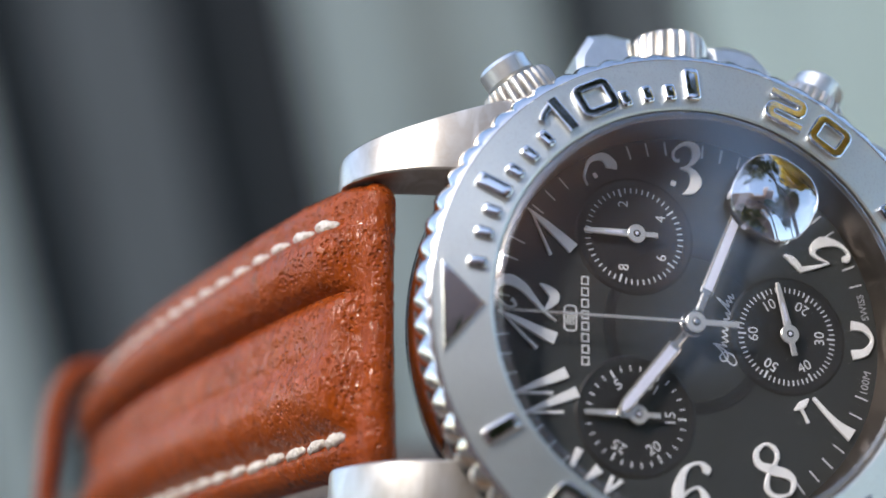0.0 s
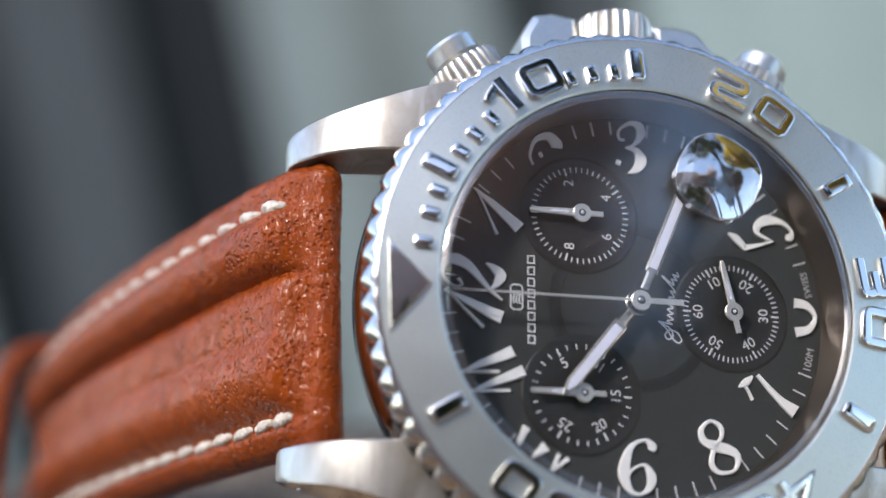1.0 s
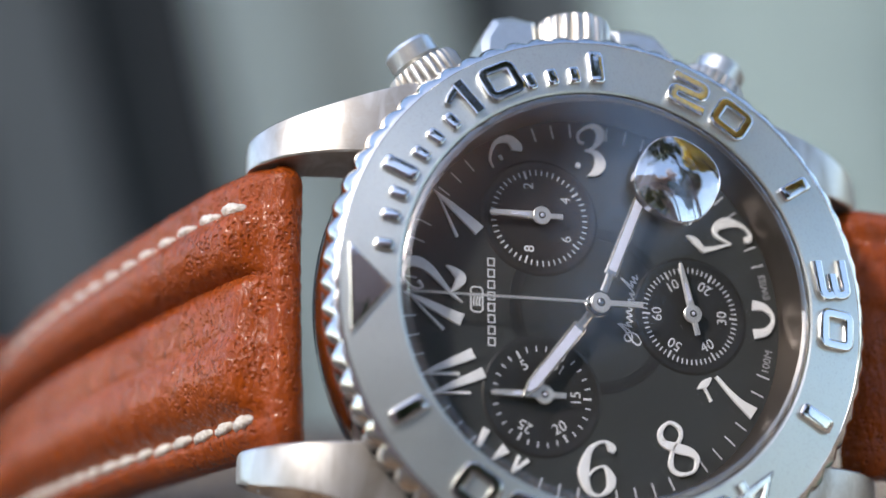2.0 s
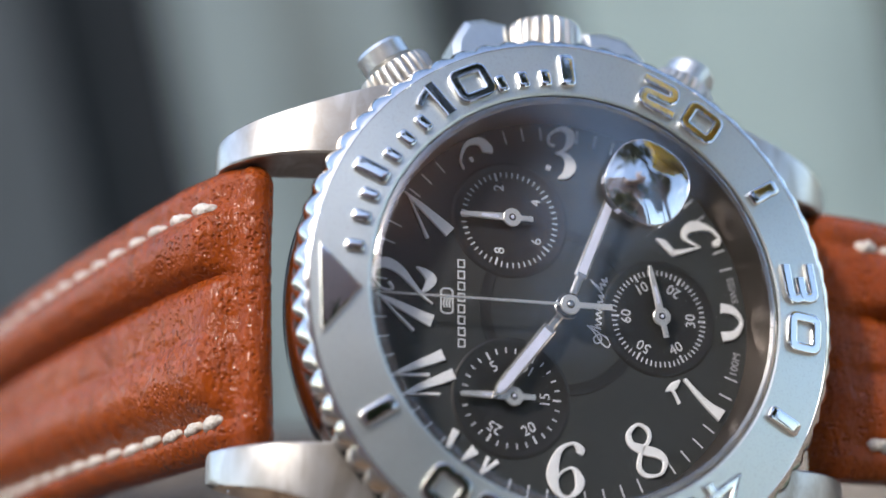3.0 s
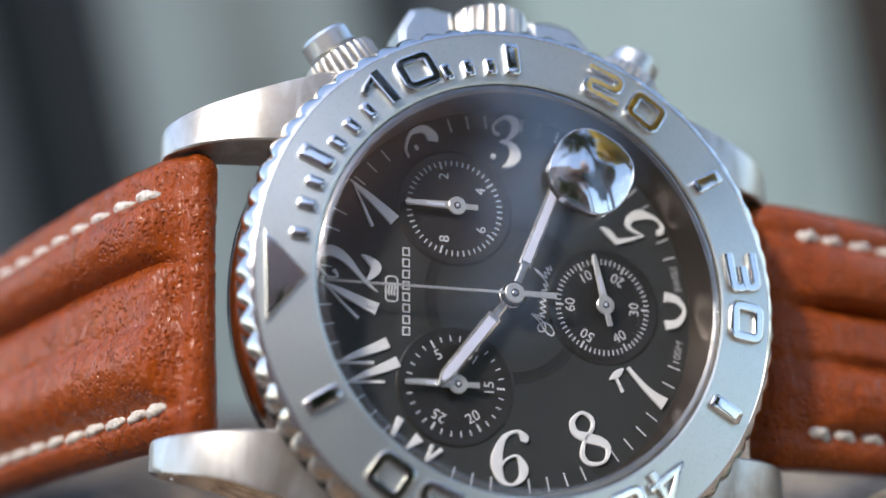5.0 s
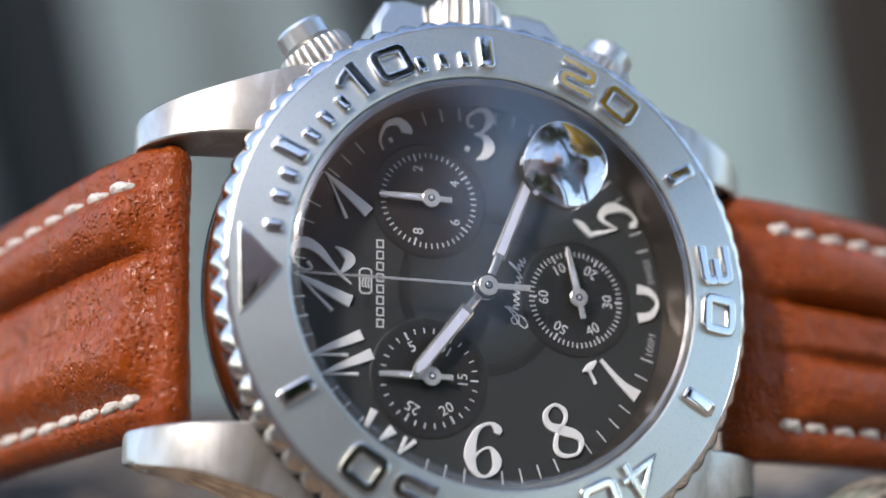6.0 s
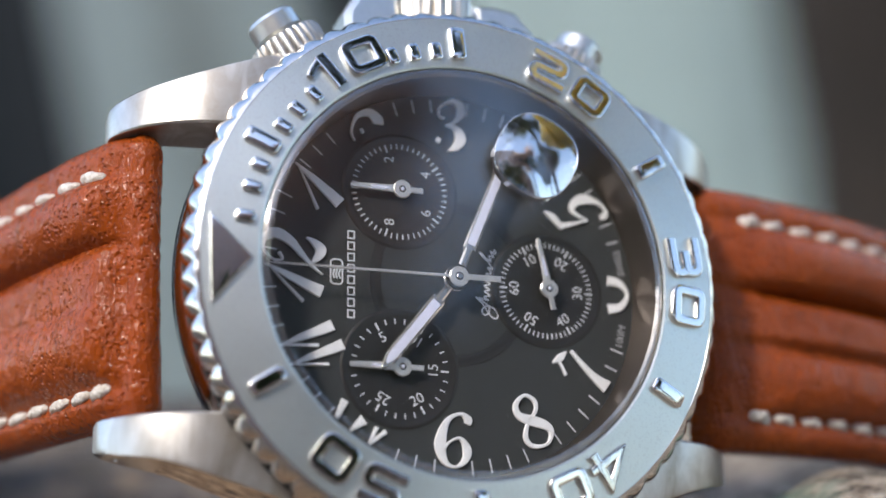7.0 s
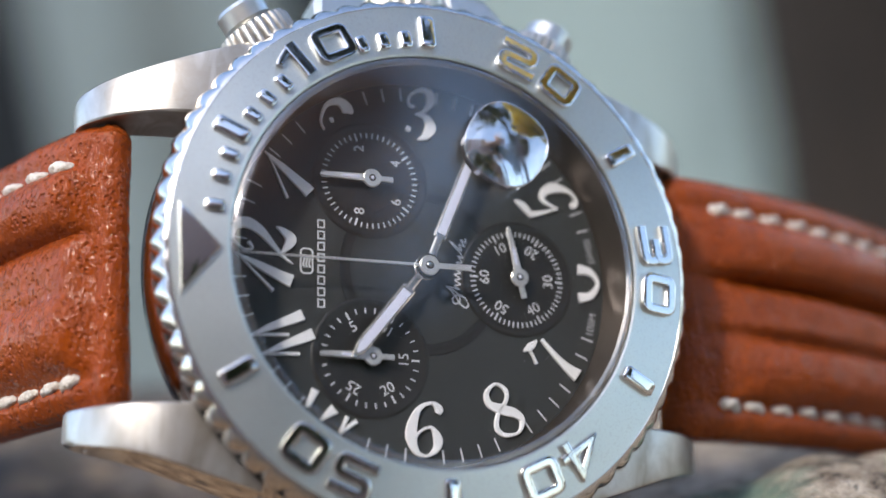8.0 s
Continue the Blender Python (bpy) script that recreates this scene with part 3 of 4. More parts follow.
ONE = (([(0.62, 2.4, 0.1), (0.35, 0.6, 0.55), (0.0, -1.4, 0.85), (-0.15, -2.1, 0.95)], 0), ([(0.45, 1.9, 0.1), (-0.5, 0.55, 0.18), (-1.55, -0.9, 0.28)], 0))
STEEP_ONE = (([(0.55, 2.05, 0.1), (0.42, 0.4, 0.5), (0.22, -1.3, 0.75), (0.15, -2.3, 0.84)], 0), ([(0.45, 1.75, 0.1), (-0.05, 0.7, 0.2), (-0.72, -0.6, 0.26)], 0))
ONE_OF_TWELVE = (([(1.38, 2.1, 0.1), (0.6, 0.3, 0.55), (-0.2, -1.5, 0.85), (-0.48, -2.25, 0.98)], 0), ([(1.2, 1.75, 0.1), (0.0, 0.55, 0.2), (-1.3, -0.85, 0.28)], 0))
TWO = (([(-0.25, 1.05, 0.3), (-0.75, 0.75, 0.15), (-0.8, 1.5, 0.15), (0.0, 2.25, 0.25), (0.85, 2.05, 0.55), (1.2, 1.25, 0.85), (0.7, 0.2, 0.7), (-0.25, -0.7, 0.45), (-1.1, -1.5, 0.28), (-1.7, -2.3, 0.1)], 1),
       ([(-1.0, -1.35, 0.1), (-0.4, -1.9, 0.6), (0.2, -2.15, 0.85), (0.75, -1.6, 0.5), (1.05, -1.05, 0.14)], 1))
NUMERALS = {
    1: (ONE, 0.45),
    2: ((([(-1.36, 0.55, 0.15), (-1.2, 1.35, 0.2), (-0.2, 2.2, 0.35), (0.85, 2.05, 0.65), (1.15, 1.3, 0.9), (1.0, 0.95, 0.85)], 1), ([(-0.55, 1.0, 0.4), (-0.3, 1.0, 0.4)], 0)), 0),
    3: ((([(-0.4, 0.8, 0.22), (-0.8, 0.9, 0.2), (-0.8, 1.6, 0.2), (0.1, 2.25, 0.3), (0.85, 2.0, 0.65), (0.9, 1.25, 0.6), (0.35, 0.5, 0.25), (-0.33, 0.2, 0.1)], 1),
         ([(-0.3, 0.2, 0.1), (0.5, 0.05, 0.5), (0.9, -0.75, 0.9), (0.5, -1.5, 0.65), (-0.15, -1.87, 0.12)], 1), ([(-1.1, -1.0, 0.4), (-0.75, -1.12, 0.4)], 0)), 0),
    5: ((([(1.65, 2.5, 0.15), (1.1, 2.15, 0.55), (0.35, 1.95, 0.5), (0.0, 2.0, 0.3)], 1), ([(0.1, 2.0, 0.5), (-0.25, 0.75, 0.3), (-0.5, -0.45, 0.15)], 0),
         ([(-0.5, -0.45, 0.12), (0.6, 0.3, 0.35), (1.15, -0.1, 0.65), (1.15, -1.0, 0.85), (0.4, -2.0, 0.4), (-0.5, -2.3, 0.25), (-0.8, -1.9, 0.6), (-0.7, -1.6, 0.4)], 1)), 0),
    6: ((([(1.2, -0.5, 0.8), (1.05, -1.5, 0.6), (0.2, -2.15, 0.28), (-0.8, -1.55, 0.6), (-1.08, -0.5, 0.78)], 1),), 0),
    7: ((([(-0.85, 2.55, 0.1), (-0.2, 2.25, 0.6), (0.5, 2.05, 0.15)], 1), ([(-0.45, 2.2, 0.25), (-0.75, 1.7, 0.2), (-1.12, 1.2, 0.25)], 0), ([(0.82, 1.75, 0.28), (0.4, 0.5, 0.4), (0.08, -0.8, 0.6), (-0.05, -2.1, 1.05)], 1)), 0),
    8: ((([(0.75, 2.3, 0.25), (-0.2, 2.05, 0.4), (-0.45, 1.2, 0.55), (0.3, 0.35, 0.8), (1.05, -0.35, 0.7), (1.25, -1.05, 0.45), (0.5, -1.7, 0.25), (-0.6, -1.35, 0.35), (-0.85, -0.55, 0.4), (-0.1, 0.35, 0.3), (0.95, 0.9, 0.3), (1.25, 1.6, 0.35)], 2),), 0),
    9: ((([(-1.05, -1.55, 0.5), (-1.15, -1.9, 0.62), (-0.55, -2.3, 0.25), (0.5, -1.7, 0.45), (1.05, 0.0, 0.9), (0.7, 1.35, 0.5), (-0.1, 1.7, 0.22), (-0.85, 1.2, 0.5), (-1.05, 0.4, 0.7), (-0.55, -0.45, 0.25), (0.3, -0.15, 0.2), (0.85, 0.6, 0.2)], 1),), 0),
    10: ((([(2.42, 0.1, 0.6), (2.3, 1.55, 0.35)], 0), ([(0.5, 0.55, 0.8), (0.95, 1.8, 0.2)], 0), ([(-0.6, 0.5, 0.3), (-0.75, 1.85, 0.25)], 0), ([(-1.35, 0.4, 0.35), (-0.75, 1.85, 0.25)], 0)), 0),
}


def numeral(hour, strokes, shift, flip):
    bm = bmesh.new()
    for pts, kind in strokes:
        path = smooth_path(pts, 6, kind == 2) if kind else pts
        stroke(bm, path, 0.2, 0.0, kind == 2, 0.05)
    m = turn(5 * hour) @ Matrix.Translation((shift, 12.4, 0.0))
    if flip:
        m = turn(5 * hour) @ Matrix.Translation((0, 12.4, 0)) @ Matrix.Rotation(math.pi, 4, "Z")
    part("hour_numeral", moved(bm, m), NUMERAL, dial, "silver applied hour numeral")


for hour, (strokes, shift) in NUMERALS.items():
    numeral(hour, strokes, shift, 4 < hour < 9)
numeral(11, STEEP_ONE, 1.0, False)
numeral(11, STEEP_ONE, -0.6, False)
numeral(12, ONE_OF_TWELVE, -1.1, False)
numeral(12, TWO, 1.45, False)

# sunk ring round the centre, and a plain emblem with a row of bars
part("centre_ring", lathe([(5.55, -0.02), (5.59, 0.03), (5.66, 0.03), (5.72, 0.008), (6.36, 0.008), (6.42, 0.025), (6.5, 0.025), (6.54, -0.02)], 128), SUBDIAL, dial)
bm = bmesh.new()
stroke(bm, [(-0.78, 8.55, 0.12), (0.78, 8.55, 0.12), (0.95, 8.75, 0.12), (0.95, 9.25, 0.12), (0.78, 9.45, 0.12), (-0.78, 9.45, 0.12), (-0.95, 9.25, 0.12), (-0.95, 8.75, 0.12)], 0.06, 0, True, 0.02)
for y in (8.78, 9.0, 9.22):
    stroke(bm, [(-0.5, y - 0.04, 0.12), (-0.2, y + 0.05, 0.12), (0.15, y - 0.05, 0.12), (0.5, y + 0.04, 0.12)], 0.06, 0, False, 0.02)
part("emblem", moved(bm, Matrix.Translation((0.1, 0.0, 0))), PRINT, dial, "white emblem")
for k in range(8):
    bm = bmesh.new()
    x = -3.05 + k * 0.875
    stroke(bm, [(x - 0.28, 7.64, 0.11), (x + 0.28, 7.64, 0.11), (x + 0.28, 8.12, 0.11), (x - 0.28, 8.12, 0.11)], 0.03, 0, True, 0.01)
    part("printed_bar", bm, PRINT, dial)
bm = bmesh.new()
swirl = [(-0.95, -1.95), (-1.5, -2.55), (-2.3, -3.1), (-2.55, -3.55), (-2.2, -3.75), (-1.75, -3.4), (-1.6, -2.85), (-1.95, -2.45), (-2.3, -2.65), (-2.1, -3.05), (-1.5, -2.9), (-1.0, -2.1), (-1.15, -3.0)]
swirl += [(-0.9, -2.65), (-0.75, -3.1), (-0.45, -2.7), (-0.3, -3.1), (0.0, -2.7), (0.15, -3.15), (0.45, -2.75), (0.6, -3.2), (0.95, -2.85), (1.0, -3.25), (1.45, -3.0), (1.35, -3.35), (1.8, -3.1), (2.6, -2.35), (1.95, -3.25)]
swirl += [(2.4, -3.1), (2.3, -3.5), (2.75, -3.25), (2.6, -3.65), (2.95, -3.55)]
stroke(bm, smooth_path([(x, y, 0.12) for x, y in swirl], 4), 0.03, 0, False, 0.01)
part("printed_flourish", bm, PRINT, dial)
for text, x, size in (("SWISS", 2.75, 0.78), ("100M", -3.25, 0.85)):
    bm = letters(text, size, 0.03)
    a = math.atan2(x, -14.1)
    part("printed_word", moved(bm, Matrix.Rotation(math.pi - a, 4, "Z") @ Matrix.Translation((0, -14.25, 0.02))), FINE_PRINT, dial)

# ---- sub-dials ----


def subdial(name, cx, cy, ticks, numbers, whole, hand_turn):
    at = Matrix.Translation((cx, cy, 0))
    sub = part(name, moved(lathe([(0.01, 0.012), (4.0, 0.012), (4.1, 0.03), (4.32, 0.10), (4.45, 0.10), (4.6, 0.02), (4.6, -0.1), (0.01, -0.1)], 96), at), SUBDIAL, watch, "small black sub-dial with white ticks")
    for k in range(ticks):
        main = k % (ticks // len(numbers) if ticks % len(numbers) == 0 else 5) == 0
        bm = bmesh.new()
        w = 0.075 if main else 0.05
        length = 0.62 if main else 0.42
        prism(bm, [(-w, 3.82 - length), (w, 3.82 - length), (w, 3.82), (-w, 3.82)], 0.025, 0.012, 0.008)
        part("tick", moved(bm, at @ Matrix.Rotation(-2 * math.pi * k / ticks, 4, "Z")), PRINT, sub)
    for n in numbers:
        if n in SKIP.get(name, ()):
            continue
        a = 2 * math.pi * n / whole
        bm = letters(str(n), 1.12, 0.03)
        c, s = math.cos(a), math.sin(a)
        upright = a if name == "tenths_counter" else 0 if c >= -0.05 else math.pi
        moved(bm, at @ Matrix.Translation((2.62 * s, 2.62 * c, 0.03)) @ Matrix.Rotation(-a + upright, 4, "Z"))
        part("printed_number", bm, PRINT, sub)
    hand = bmesh.new()
    stroke(hand, [(0, 0.5, 0.6), (0, 2.6, 0.48), (0, 3.85, 0.34), (0, 4.05, 0.2)], 0.16, 0.55, False, 0.04)
    stroke(hand, [(0, -0.5, 0.42), (0, -1.65, 0.42)], 0.16, 0.55, False, 0.04)
    dot(hand, 0, 0, 0.72, 0.2, 0.54, 24)
    hand = part("small_hand", moved(hand, at @ Matrix.Rotation(-radians(hand_turn), 4, "Z")), SILVER, sub, "steel hand with rounded hub")
    pip = bmesh.new()
    hole = bmesh.new()
    dot(hole, 0, 0, 0.32, 0.03, 0.73, 18)
    part("pivot_ring", moved(hole, at), GASKET, sub)
    dot(pip, 0, 0, 0.15, 0.1, 0.74, 14)
    stroke(pip, [(0, 1.0, 0.24), (0, 2.4, 0.2)], 0.02, 0.71, False, 0.005)
    part("pivot", moved(pip, at @ Matrix.Rotation(-radians(hand_turn), 4, "Z")), LUME, sub)
    stem = bmesh.new()
    dot(stem, 0, 0, 0.35, 0.55, 0.0, 14)
    part("post", moved(stem, at), GASKET, sub)


SKIP = {"tenths_counter": (10,), "minute_counter": (30,)}
subdial("tenths_counter", 6.85, 4.05, 50, (2, 4, 6, 8, 10), 10, 0)
subdial("minute_counter", -6.95, 4.1, 30, (5, 10, 15, 20, 25, 30), 30, 0)
subdial("seconds_counter", 0.0, -7.75, 60, (10, 20, 30, 40, 50, 60), 60, 78)

# ---- hour, minute and seconds pointers ----


def blade_hand(name, length, z, angle, neck, width):
    bm = bmesh.new()
    stroke(bm, [(0, 0.6, 0.62), (0, neck, 0.62), (0, neck + 0.01, width), (0, length - 1.1, width * 0.92), (0, length, 0.22)], 0.2, z, False, 0.15)
    bm2 = dot(bm, 0, 0, 0.95, 0.18, z, 24)
    hand = part(name, moved(bm2, Matrix.Rotation(-radians(angle), 4, "Z")), HAND, watch, "silver steel hand with pale lume")
    lume = bmesh.new()
    stroke(lume, [(0, neck + 0.35, width * 0.62), (0, length - 1.2, width * 0.58), (0, length - 0.55, width * 0.2)], 0.03, z + 0.195, False, 0.005)
    part("lume", moved(lume, Matrix.Rotation(-radians(angle), 4, "Z")), LUME, hand)


blade_hand("hour_hand", 9.3, 0.95, 308.6, 2.1, 1.15)
blade_hand("minute_hand", 12.6, 1.35, 112.6, 2.5, 1.05)
bm = bmesh.new()
stroke(bm, [(0, 0.4, 0.22), (0, 8.0, 0.18), (0, 14.7, 0.1)], 0.1, 1.8, False, 0.02)
stroke(bm, [(0, -0.5, 0.42), (0, -3.3, 0.46)], 0.12, 1.8, False, 0.03)
dot(bm, 0, 0, 0.78, 0.16, 1.78, 24)
second = part("second_hand", moved(bm, Matrix.Rotation(-radians(-0.6), 4, "Z")), SILVER, watch, "thin polished chronograph seconds hand")
bm = bmesh.new()
dot(bm, 0, 0, 0.36, 0.03, 1.93, 20)
part("pivot_ring", bm, GASKET, second)
bm = bmesh.new()
dot(bm, 0, 0, 0.22, 0.12, 1.94, 16)
part("pivot", bm, POLISHED, second)
bm = bmesh.new()
dot(bm, 0, 0, 1.0, 0.14, 1.62, 24)
part("hub", bm, GASKET, watch, "dark hub under the seconds hand")
bm = bmesh.new()
dot(bm, 0, 0, 0.6, 1.9, 0.0, 20)
part("hand_post", bm, GASKET, watch)

# ---- crystal and magnifier ----
crystal = part("crystal", disc(15.72, 3.3, 4.0, 128, 0.15), GLASS, watch, "clear flat watch crystal")
crystal.visible_shadow = False
edge = part("crystal_edge", lathe([(15.1, 4.0), (15.32, 4.16), (15.6, 4.06), (15.74, 3.9), (15.3, 3.9)], 128), EDGE_GLASS, watch, "bevelled bright crystal edge")
edge.visible_shadow = False


def magnifier():
    bm = bmesh.new()
    n, rows = 72, []
    for k in range(17):
        s = k / 16
        row = []
        for i in range(n):
            a = 2 * math.pi * i / n
            q = (abs(math.cos(a)) ** 2.5 + abs(math.sin(a)) ** 2.5) ** (-1 / 2.5)
            r = 3.2 * q * s
            row.append((r * math.cos(a), r * math.sin(a), 4.9 + 0.42 * (1 - s * s)))
        rows.append(row)
    rows.append([(x, y, 4.01) for x, y, z in rows[-1]])
    top = bm.verts.new((0, 0, rows[0][0][2]))
    vs = [[bm.verts.new(p) for p in row] for row in rows[1:]]
    for i in range(n):
        bm.faces.new((top, vs[0][i], vs[0][(i + 1) % n]))
    for a, b in zip(vs, vs[1:]):
        for i in range(n):
            bm.faces.new((a[i], a[(i + 1) % n], b[(i + 1) % n], b[i]))
    bm.faces.new(vs[-1])
    ob = part("magnifier", moved(bm, turn(20) @ Matrix.Translation((0, 10.5, 0))), LENS, watch, "bulging clear date magnifier", 60)
    ob.visible_shadow = False
    ring = bmesh.new()
    rows = []
    for i in range(n):
        a = 2 * math.pi * i / n
        q = 3.2 * (abs(math.cos(a)) ** 2.5 + abs(math.sin(a)) ** 2.5) ** (-1 / 2.5)
        rows.append([ring.verts.new((q * f * math.cos(a), q * f * math.sin(a), z)) for f, z in ((0.972, 4.93), (0.985, 4.975), (1.006, 4.95), (1.02, 4.86), (1.0, 4.82))])
    for i in range(n):
        a, b = rows[i], rows[(i + 1) % n]
        for k in range(5):
            ring.faces.new((a[k], a[(k + 1) % 5], b[(k + 1) % 5], b[k]))
    part("lens_edge", moved(ring, turn(20) @ Matrix.Translation((0, 10.5, 0))), LENS_EDGE, ob, "bright bevelled edge of the magnifier")
    date = bmesh.new()
    stroke(date, [(-1.0, -0.85, 0.12), (1.0, -0.85, 0.12), (1.0, 0.85, 0.12), (-1.0, 0.85, 0.12)], 0.05, 0, True, 0.02)
    at = turn(20) @ Matrix.Translation((0, 10.6, 0.0))
    part("date_frame", moved(date, at), PRINT, dial, "thin white date window frame")
    part("date_number", moved(letters("7", 1.5, 0.03), at @ Matrix.Translation((0, 0, 0.03))), PRINT, dial)


magnifier()

# ---- crown, guards, pushers ----


def knob(name, parent, origin, axis_minute, profile, teeth, depth, label, fluted=(1, 2)):
    def wave(i, a):
        return depth * (abs(math.sin(teeth * a / 2)) ** 0.7 - 1) if fluted[0] <= i <= fluted[1] else 0
    bm = lathe(profile, teeth * 6, wave)
    m = turn(axis_minute) @ Matrix.Rotation(-radians(90), 4, "X")
    moved(bm, Matrix.Translation(origin) @ m)
    return part(name, bm, BRUSHED, parent, label, 40)


Z0 = -1.6
knob("crown", watch, (0, 0.5, Z0), 15, [(0.01, 20), (2.6, 20), (2.8, 20.3), (2.98, 20.5), (2.98, 23.2), (2.75, 23.65), (1.9, 24.0), (0.01, 24.15)], 18, 0.42, "fluted steel winding crown", (3, 4))


def guard(y0, y1, ytip):
    bm = bmesh.new()
    o = [(19.0, y0), (21.2, y0 * 0.98 + 0.02 * ytip), (23.4, (y0 + ytip) / 2 * 1.02), (23.8, ytip), (23.5, y1), (19.0, y1)]
    if y0 < 0:
        o = o[::-1]
    prism(bm, o, 3.9, Z0 - 1.9, 0.5)
    for v in bm.verts:
        # the upper face falls away outwards
        if v.co.z > Z0:
            v.co.z -= 0.3 * (v.co.x - 19.5)
    part("crown_guard", bm, BUFFED, watch, "smooth steel crown guard", 25)


guard(8.4, 3.75, 5.6)
guard(-7.8, -2.45, -4.5)
for m in (9.3, 19.92):
    knob("pusher_nut", watch, (0, 0, Z0 - 0.3), m, [(0.01, 19), (2.6, 19), (2.6, 20.0), (3.0, 20.3), (3.0, 22.5), (2.75, 22.9), (0.01, 23.0)], 26, 0.3, "knurled steel pusher collar", (3, 4))
    cap = lathe([(0.01, 22.9), (1.6, 22.9), (1.6, 23.2), (2.0, 23.4), (2.0, 24.6), (1.75, 24.9), (0.01, 24.95)], 40)
    moved(cap, Matrix.Translation((0, 0, Z0 - 0.3)) @ turn(m) @ Matrix.Rotation(-radians(90), 4, "X"))
    part("pusher_cap", cap, BUFFED, watch, "polished pusher cap")

# ---- strap ----


def strap_half(name, path, twist, label, taper, stitch_from, stitch_to, sy):
    """A padded strap along a (y, z) path of its upper face."""
    line = smooth_path([(y, z) for y, z in path], 14)
    length = [0.0]
    for a, b in zip(line, line[1:]):
        length.append(length[-1] + (b - a).length)

    def frame_at(s):
        k = min(max(i for i, v in enumerate(length) if v <= s), len(line) - 2)
        f = (s - length[k]) / max(1e-6, length[k + 1] - length[k])
        p = line[k].lerp(line[k + 1], f)
        a, b = line[max(0, k - 3)], line[min(len(line) - 1, k + 4)]
        t = (b - a).normalized()
        nrm = Vector((t.y, -t.x)) if sy < 0 else Vector((-t.y, t.x))
        return p, nrm

    full = length[-1]

    def half(s):
        return 10.85 - taper * max(0, s - 4) / 60

    def seam(side):
        """Where the row of stitches runs across the strap."""
        return side * (0.755 if sy < 0 else 0.70 if side > 0 else 0.80)

    def lift(u, s):
        """How far the upper face rises at u (-1..1) across."""
        soft = max(0.0, min(1.0, (s - 4.0) / 3.0)) if sy > 0 else max(0.0, min(1.0, s / 11.0))
        soft = soft * soft * (3 - 2 * soft)
        au = abs(u)
        puff = (1.75 if sy > 0 else 1.45) * max(0.0, 1 - ((au - 0.47) / 0.27) ** 2) ** 0.8 if abs(au - 0.47) < 0.27 else 0
        middle = 0.75 * max(0.0, 1 - (au / 0.24) ** 2) if au < 0.24 else 0
        groove = -0.35 * math.exp(-((u - seam(1 if u > 0 else -1)) / 0.035) ** 2) - (0.6 if u > 0 else 0.1) * math.exp(-((au - 0.225) / 0.03) ** 2) - (0 if sy > 0 else 0.7 * math.exp(-((au - 0.22) / 0.05) ** 2)) + (0 if u > 0 else 0.55 * math.exp(-((au - 0.2) / 0.1) ** 2))
        edge = (-1.1 if sy > 0 else -0.9) * max(0.0, (au - 0.86) / 0.14) ** 2
        wrinkle = 0.10 * noise.noise((u * 6, s * 0.7, 3.1)) + 0.05 * noise.noise((u * 14, s * 1.9, 7.7))
        collar = 0.45 * math.exp(-((s - 2.0) / 1.6) ** 2)
        pinch = (-0.75 if sy > 0 else -0.15) * math.exp(-((s - 4.7) / 1.0) ** 2) * (1 - 0.5 * au)
        roll = -3.0 * max(0.0, 1 - s / 3.2) ** 2 if sy > 0 else 0
        return soft * (puff + middle + groove + 0.3) + edge + wrinkle + collar + pinch + roll

    def point(u, s, off=0.0):
        p, nrm = frame_at(s)
        x = u * half(s)
        k = twist * min(1.0, s / 12)
        d = p + nrm * (lift(u, s) + off + k * x)
        if sy > 0:
            # the collar is cut a little aslant, and its edge is crimped
            d.x -= (0.6 * max(0.0, 0.3 - u) + 0.16 * noise.noise((u * 17, 2.0, 5.0))) * max(0.0, 1 - s / 4)
        return Vector((x, d.x, d.y))

    bm = bmesh.new()
    us = [-1 + 2 * i / 64 for i in range(65)]
    ns = int(full / 0.55)
    rows = []
    for j in range(ns + 1):
        s = full * j / ns
        thick = 3.6 if s < 4 else 3.6 - min(1.0, (s - 4) / 10) * 0.9
        p, nrm = frame_at(s)
        k = twist * min(1.0, s / 12)
        row = [bm.verts.new(point(u, s)) for u in us]
        for u in us[::-8]:
            x = u * half(s)
            d = p + nrm * (-thick + k * x)
            row.append(bm.verts.new((x * 0.985, d.x, d.y)))
        rows.append(row)
    for a, b in zip(rows, rows[1:]):
        for i in range(len(a)):
            j = (i + 1) % len(a)
            bm.faces.new((a[i], a[j], b[j], b[i]))
    bm.faces.new(rows[0])
    bm.faces.new(rows[-1])
    strap = part(name, bm, LEATHER, watch, label, 60)
    pitch = 3.35 if sy > 0 else 2.95
    for side in (-1, 1):
        s = stitch_from
        k = 0
        while s < stitch_to:
            long = pitch * (0.55 if k == 0 else 0.76) + 0.2 * noise.noise((k, side, 1.0))
            u = seam(side)
            pts = []
            for q in range(15):
                f = q / 14
                ss = min(full - 0.01, s + long * f)
                pt = point(u + side * (0.03 * (f - 0.5) + 0.012 * noise.noise((k * 3.1, side, 4.0))), ss, 0.12 - 0.7 * (2 * f - 1) ** 4)
                pts.append((*pt, (0.52 if k == 0 else 0.43) * max(0.5, 1 - 0.4 * (2 * f - 1) ** 10) * (1 + 0.14 * noise.noise((k * 2.0, q * 0.6, side)))))
            part("stitch", tapered(bmesh.new(), pts, 12, 0.03, 0.2), THREAD, strap, "", 60)
            s += pitch * (0.78 if k == 0 else 1.0)
            k += 1
    return point, frame_at


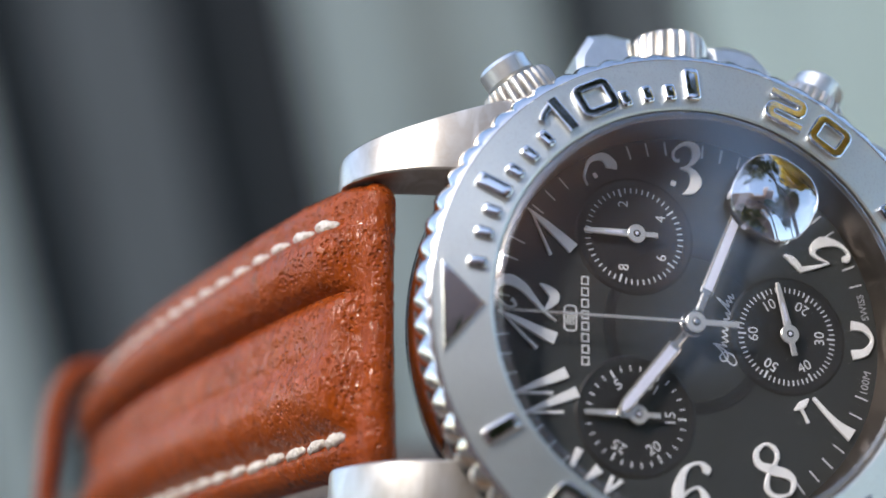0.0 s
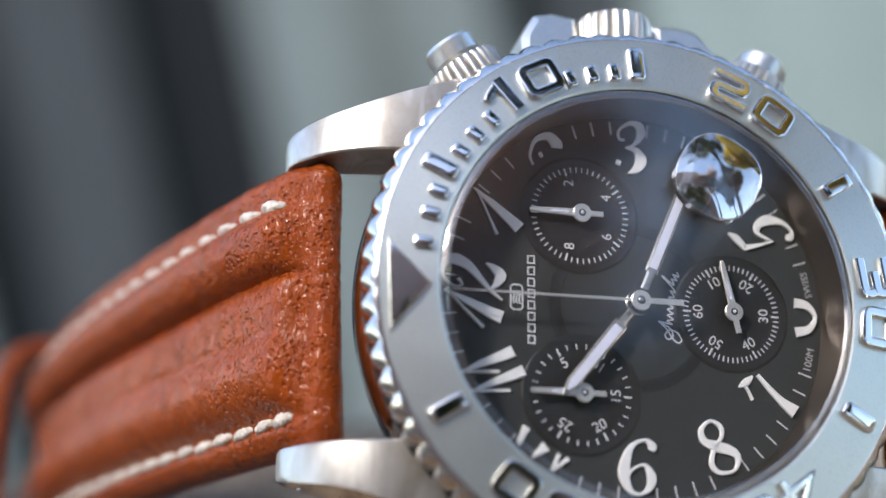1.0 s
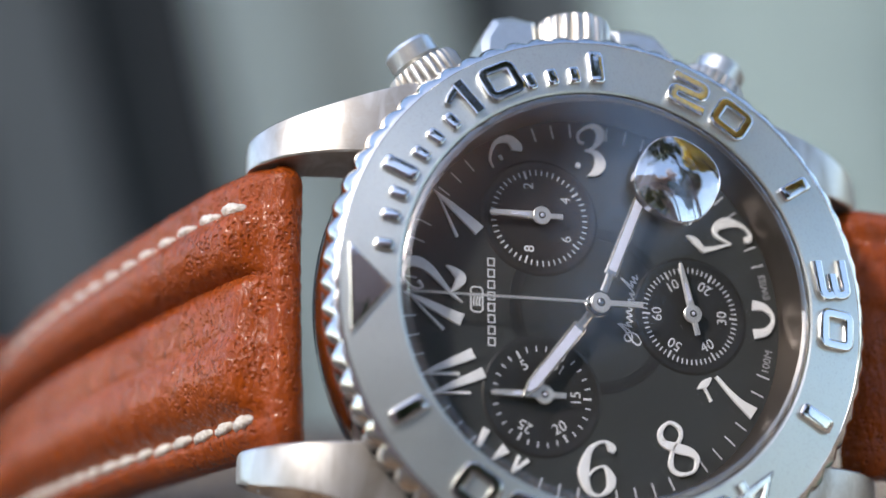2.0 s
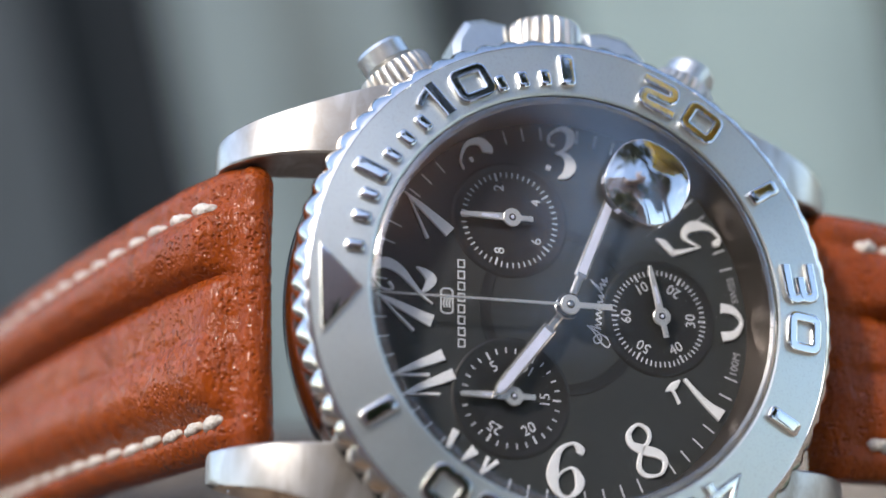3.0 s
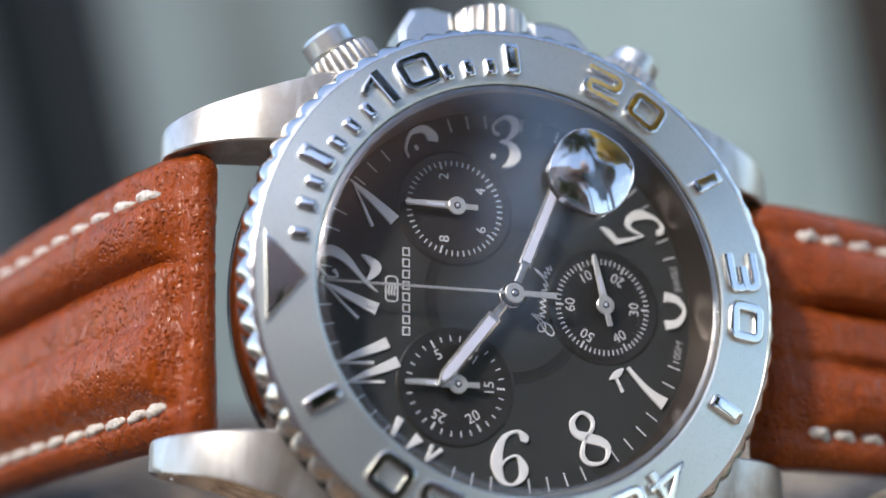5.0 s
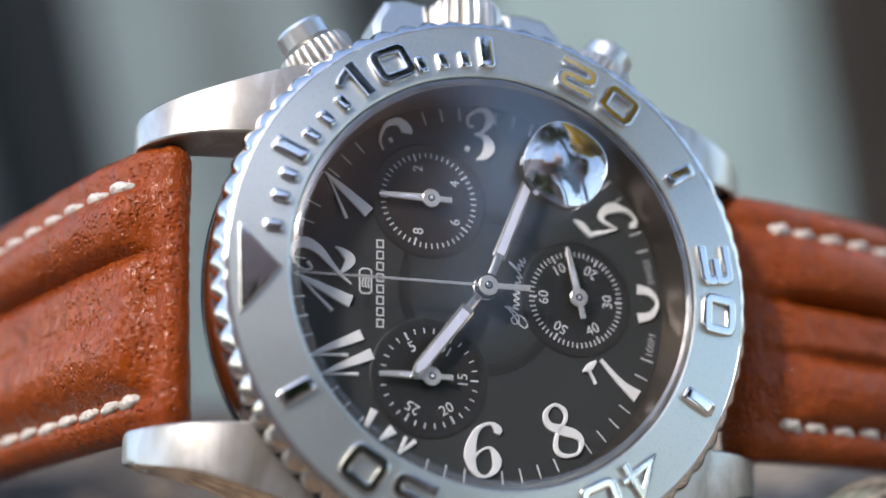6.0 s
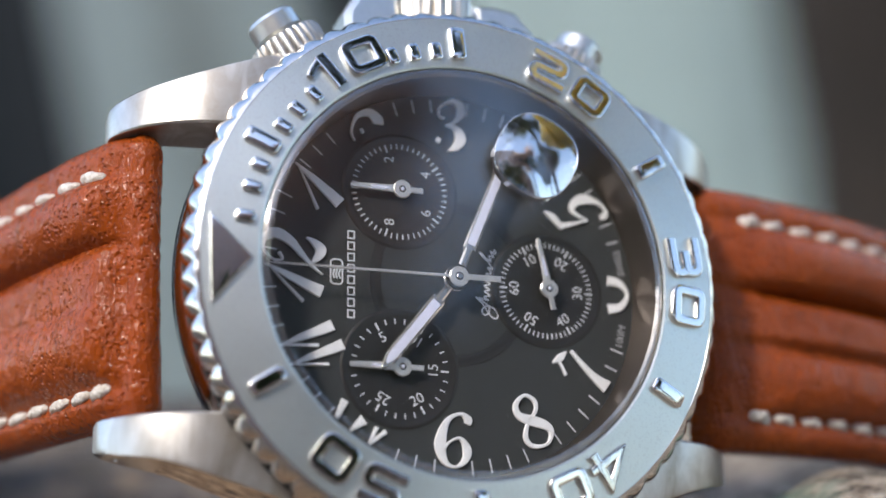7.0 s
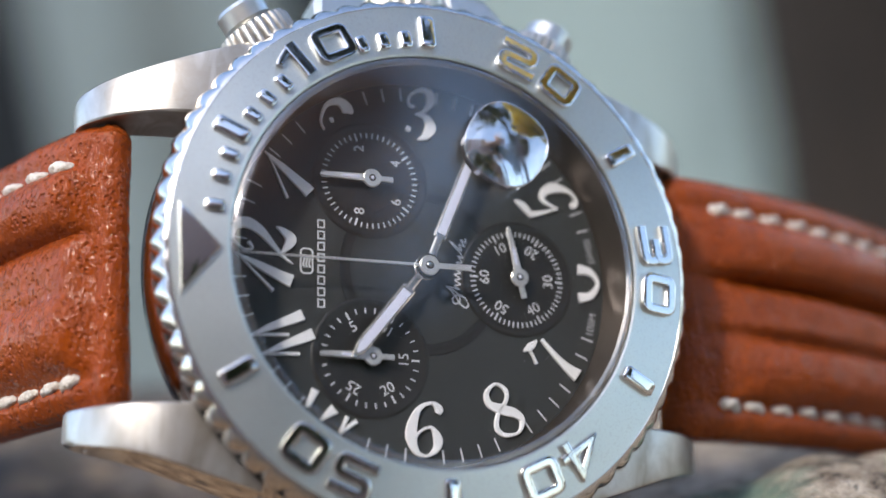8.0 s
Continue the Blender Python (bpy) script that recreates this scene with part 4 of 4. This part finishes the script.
LEFT = [(19.9, -4.6), (23.4, -3.6), (25.2, -6.2), (27.8, -12.5), (31.0, -21.5), (34.0, -30.5), (36.9, -40.5), (39.3, -52.0), (40.2, -62.0), (39.2, -72.0), (36.0, -81.0)]
RIGHT = [(-21.5, -4.0), (-23.6, -2.6), (-26.0, -2.4), (-30.0, -3.3), (-36.0, -4.7), (-44.0, -7.6), (-54.0, -12.5), (-64.0, -20.0), (-71.0, -30.0), (-73.0, -42.0)]
strap_half("upper_strap", LEFT, 0.10, "padded chestnut leather strap with white stitching", 1.6, 6.4, 70.0, 1)
strap_half("lower_strap", RIGHT, 0.02, "padded chestnut leather strap with white stitching", 1.6, 5.2, 75.0, -1)


def keeper():
    """A leather loop that stands off the far end of the upper strap."""
    bm = bmesh.new()
    rows = []
    n = 56
    for k in range(n):
        a = 2 * math.pi * k / n
        c, s = math.cos(a), math.sin(a)
        ring = []
        for wx, d, w in ((11.9, 7.6, -8.0), (12.0, 7.75, 0.0), (11.9, 7.6, 2.6), (11.4, 6.9, 3.0), (10.6, 5.8, 2.6), (10.5, 5.7, 0.0), (10.6, 5.8, -8.0)):
            ring.append((wx * abs(c) ** 0.45 * (1 if c > 0 else -1), d * abs(s) ** 0.7 * (1 if s > 0 else -1), w))
        rows.append(ring)
    vs = [[bm.verts.new(p) for p in r] for r in rows]
    for k in range(n):
        a, b = vs[k], vs[(k + 1) % n]
        for i in range(7):
            bm.faces.new((a[i], a[(i + 1) % 7], b[(i + 1) % 7], b[i]))
    # x across, y out of the strap, z along it
    m = Matrix(((1, 0, 0, 0), (0, 1, 0, 38.6), (0, 0.05, 1, -68.0), (0, 0, 0, 1)))
    part("keeper", moved(bm, m), LEATHER, watch, "leather keeper loop", 50)
    bm = bmesh.new()
    tapered(bm, [(-4.1, 42.9, -68.6, 0.5), (-4.4, 42.9, -68.6, 1.1), (-5.2, 42.9, -68.6, 1.5), (-9.6, 42.9, -68.6, 1.5)], 20)
    part("buckle_roller", bm, POLISHED, watch, "polished steel buckle roller", 50)


keeper()
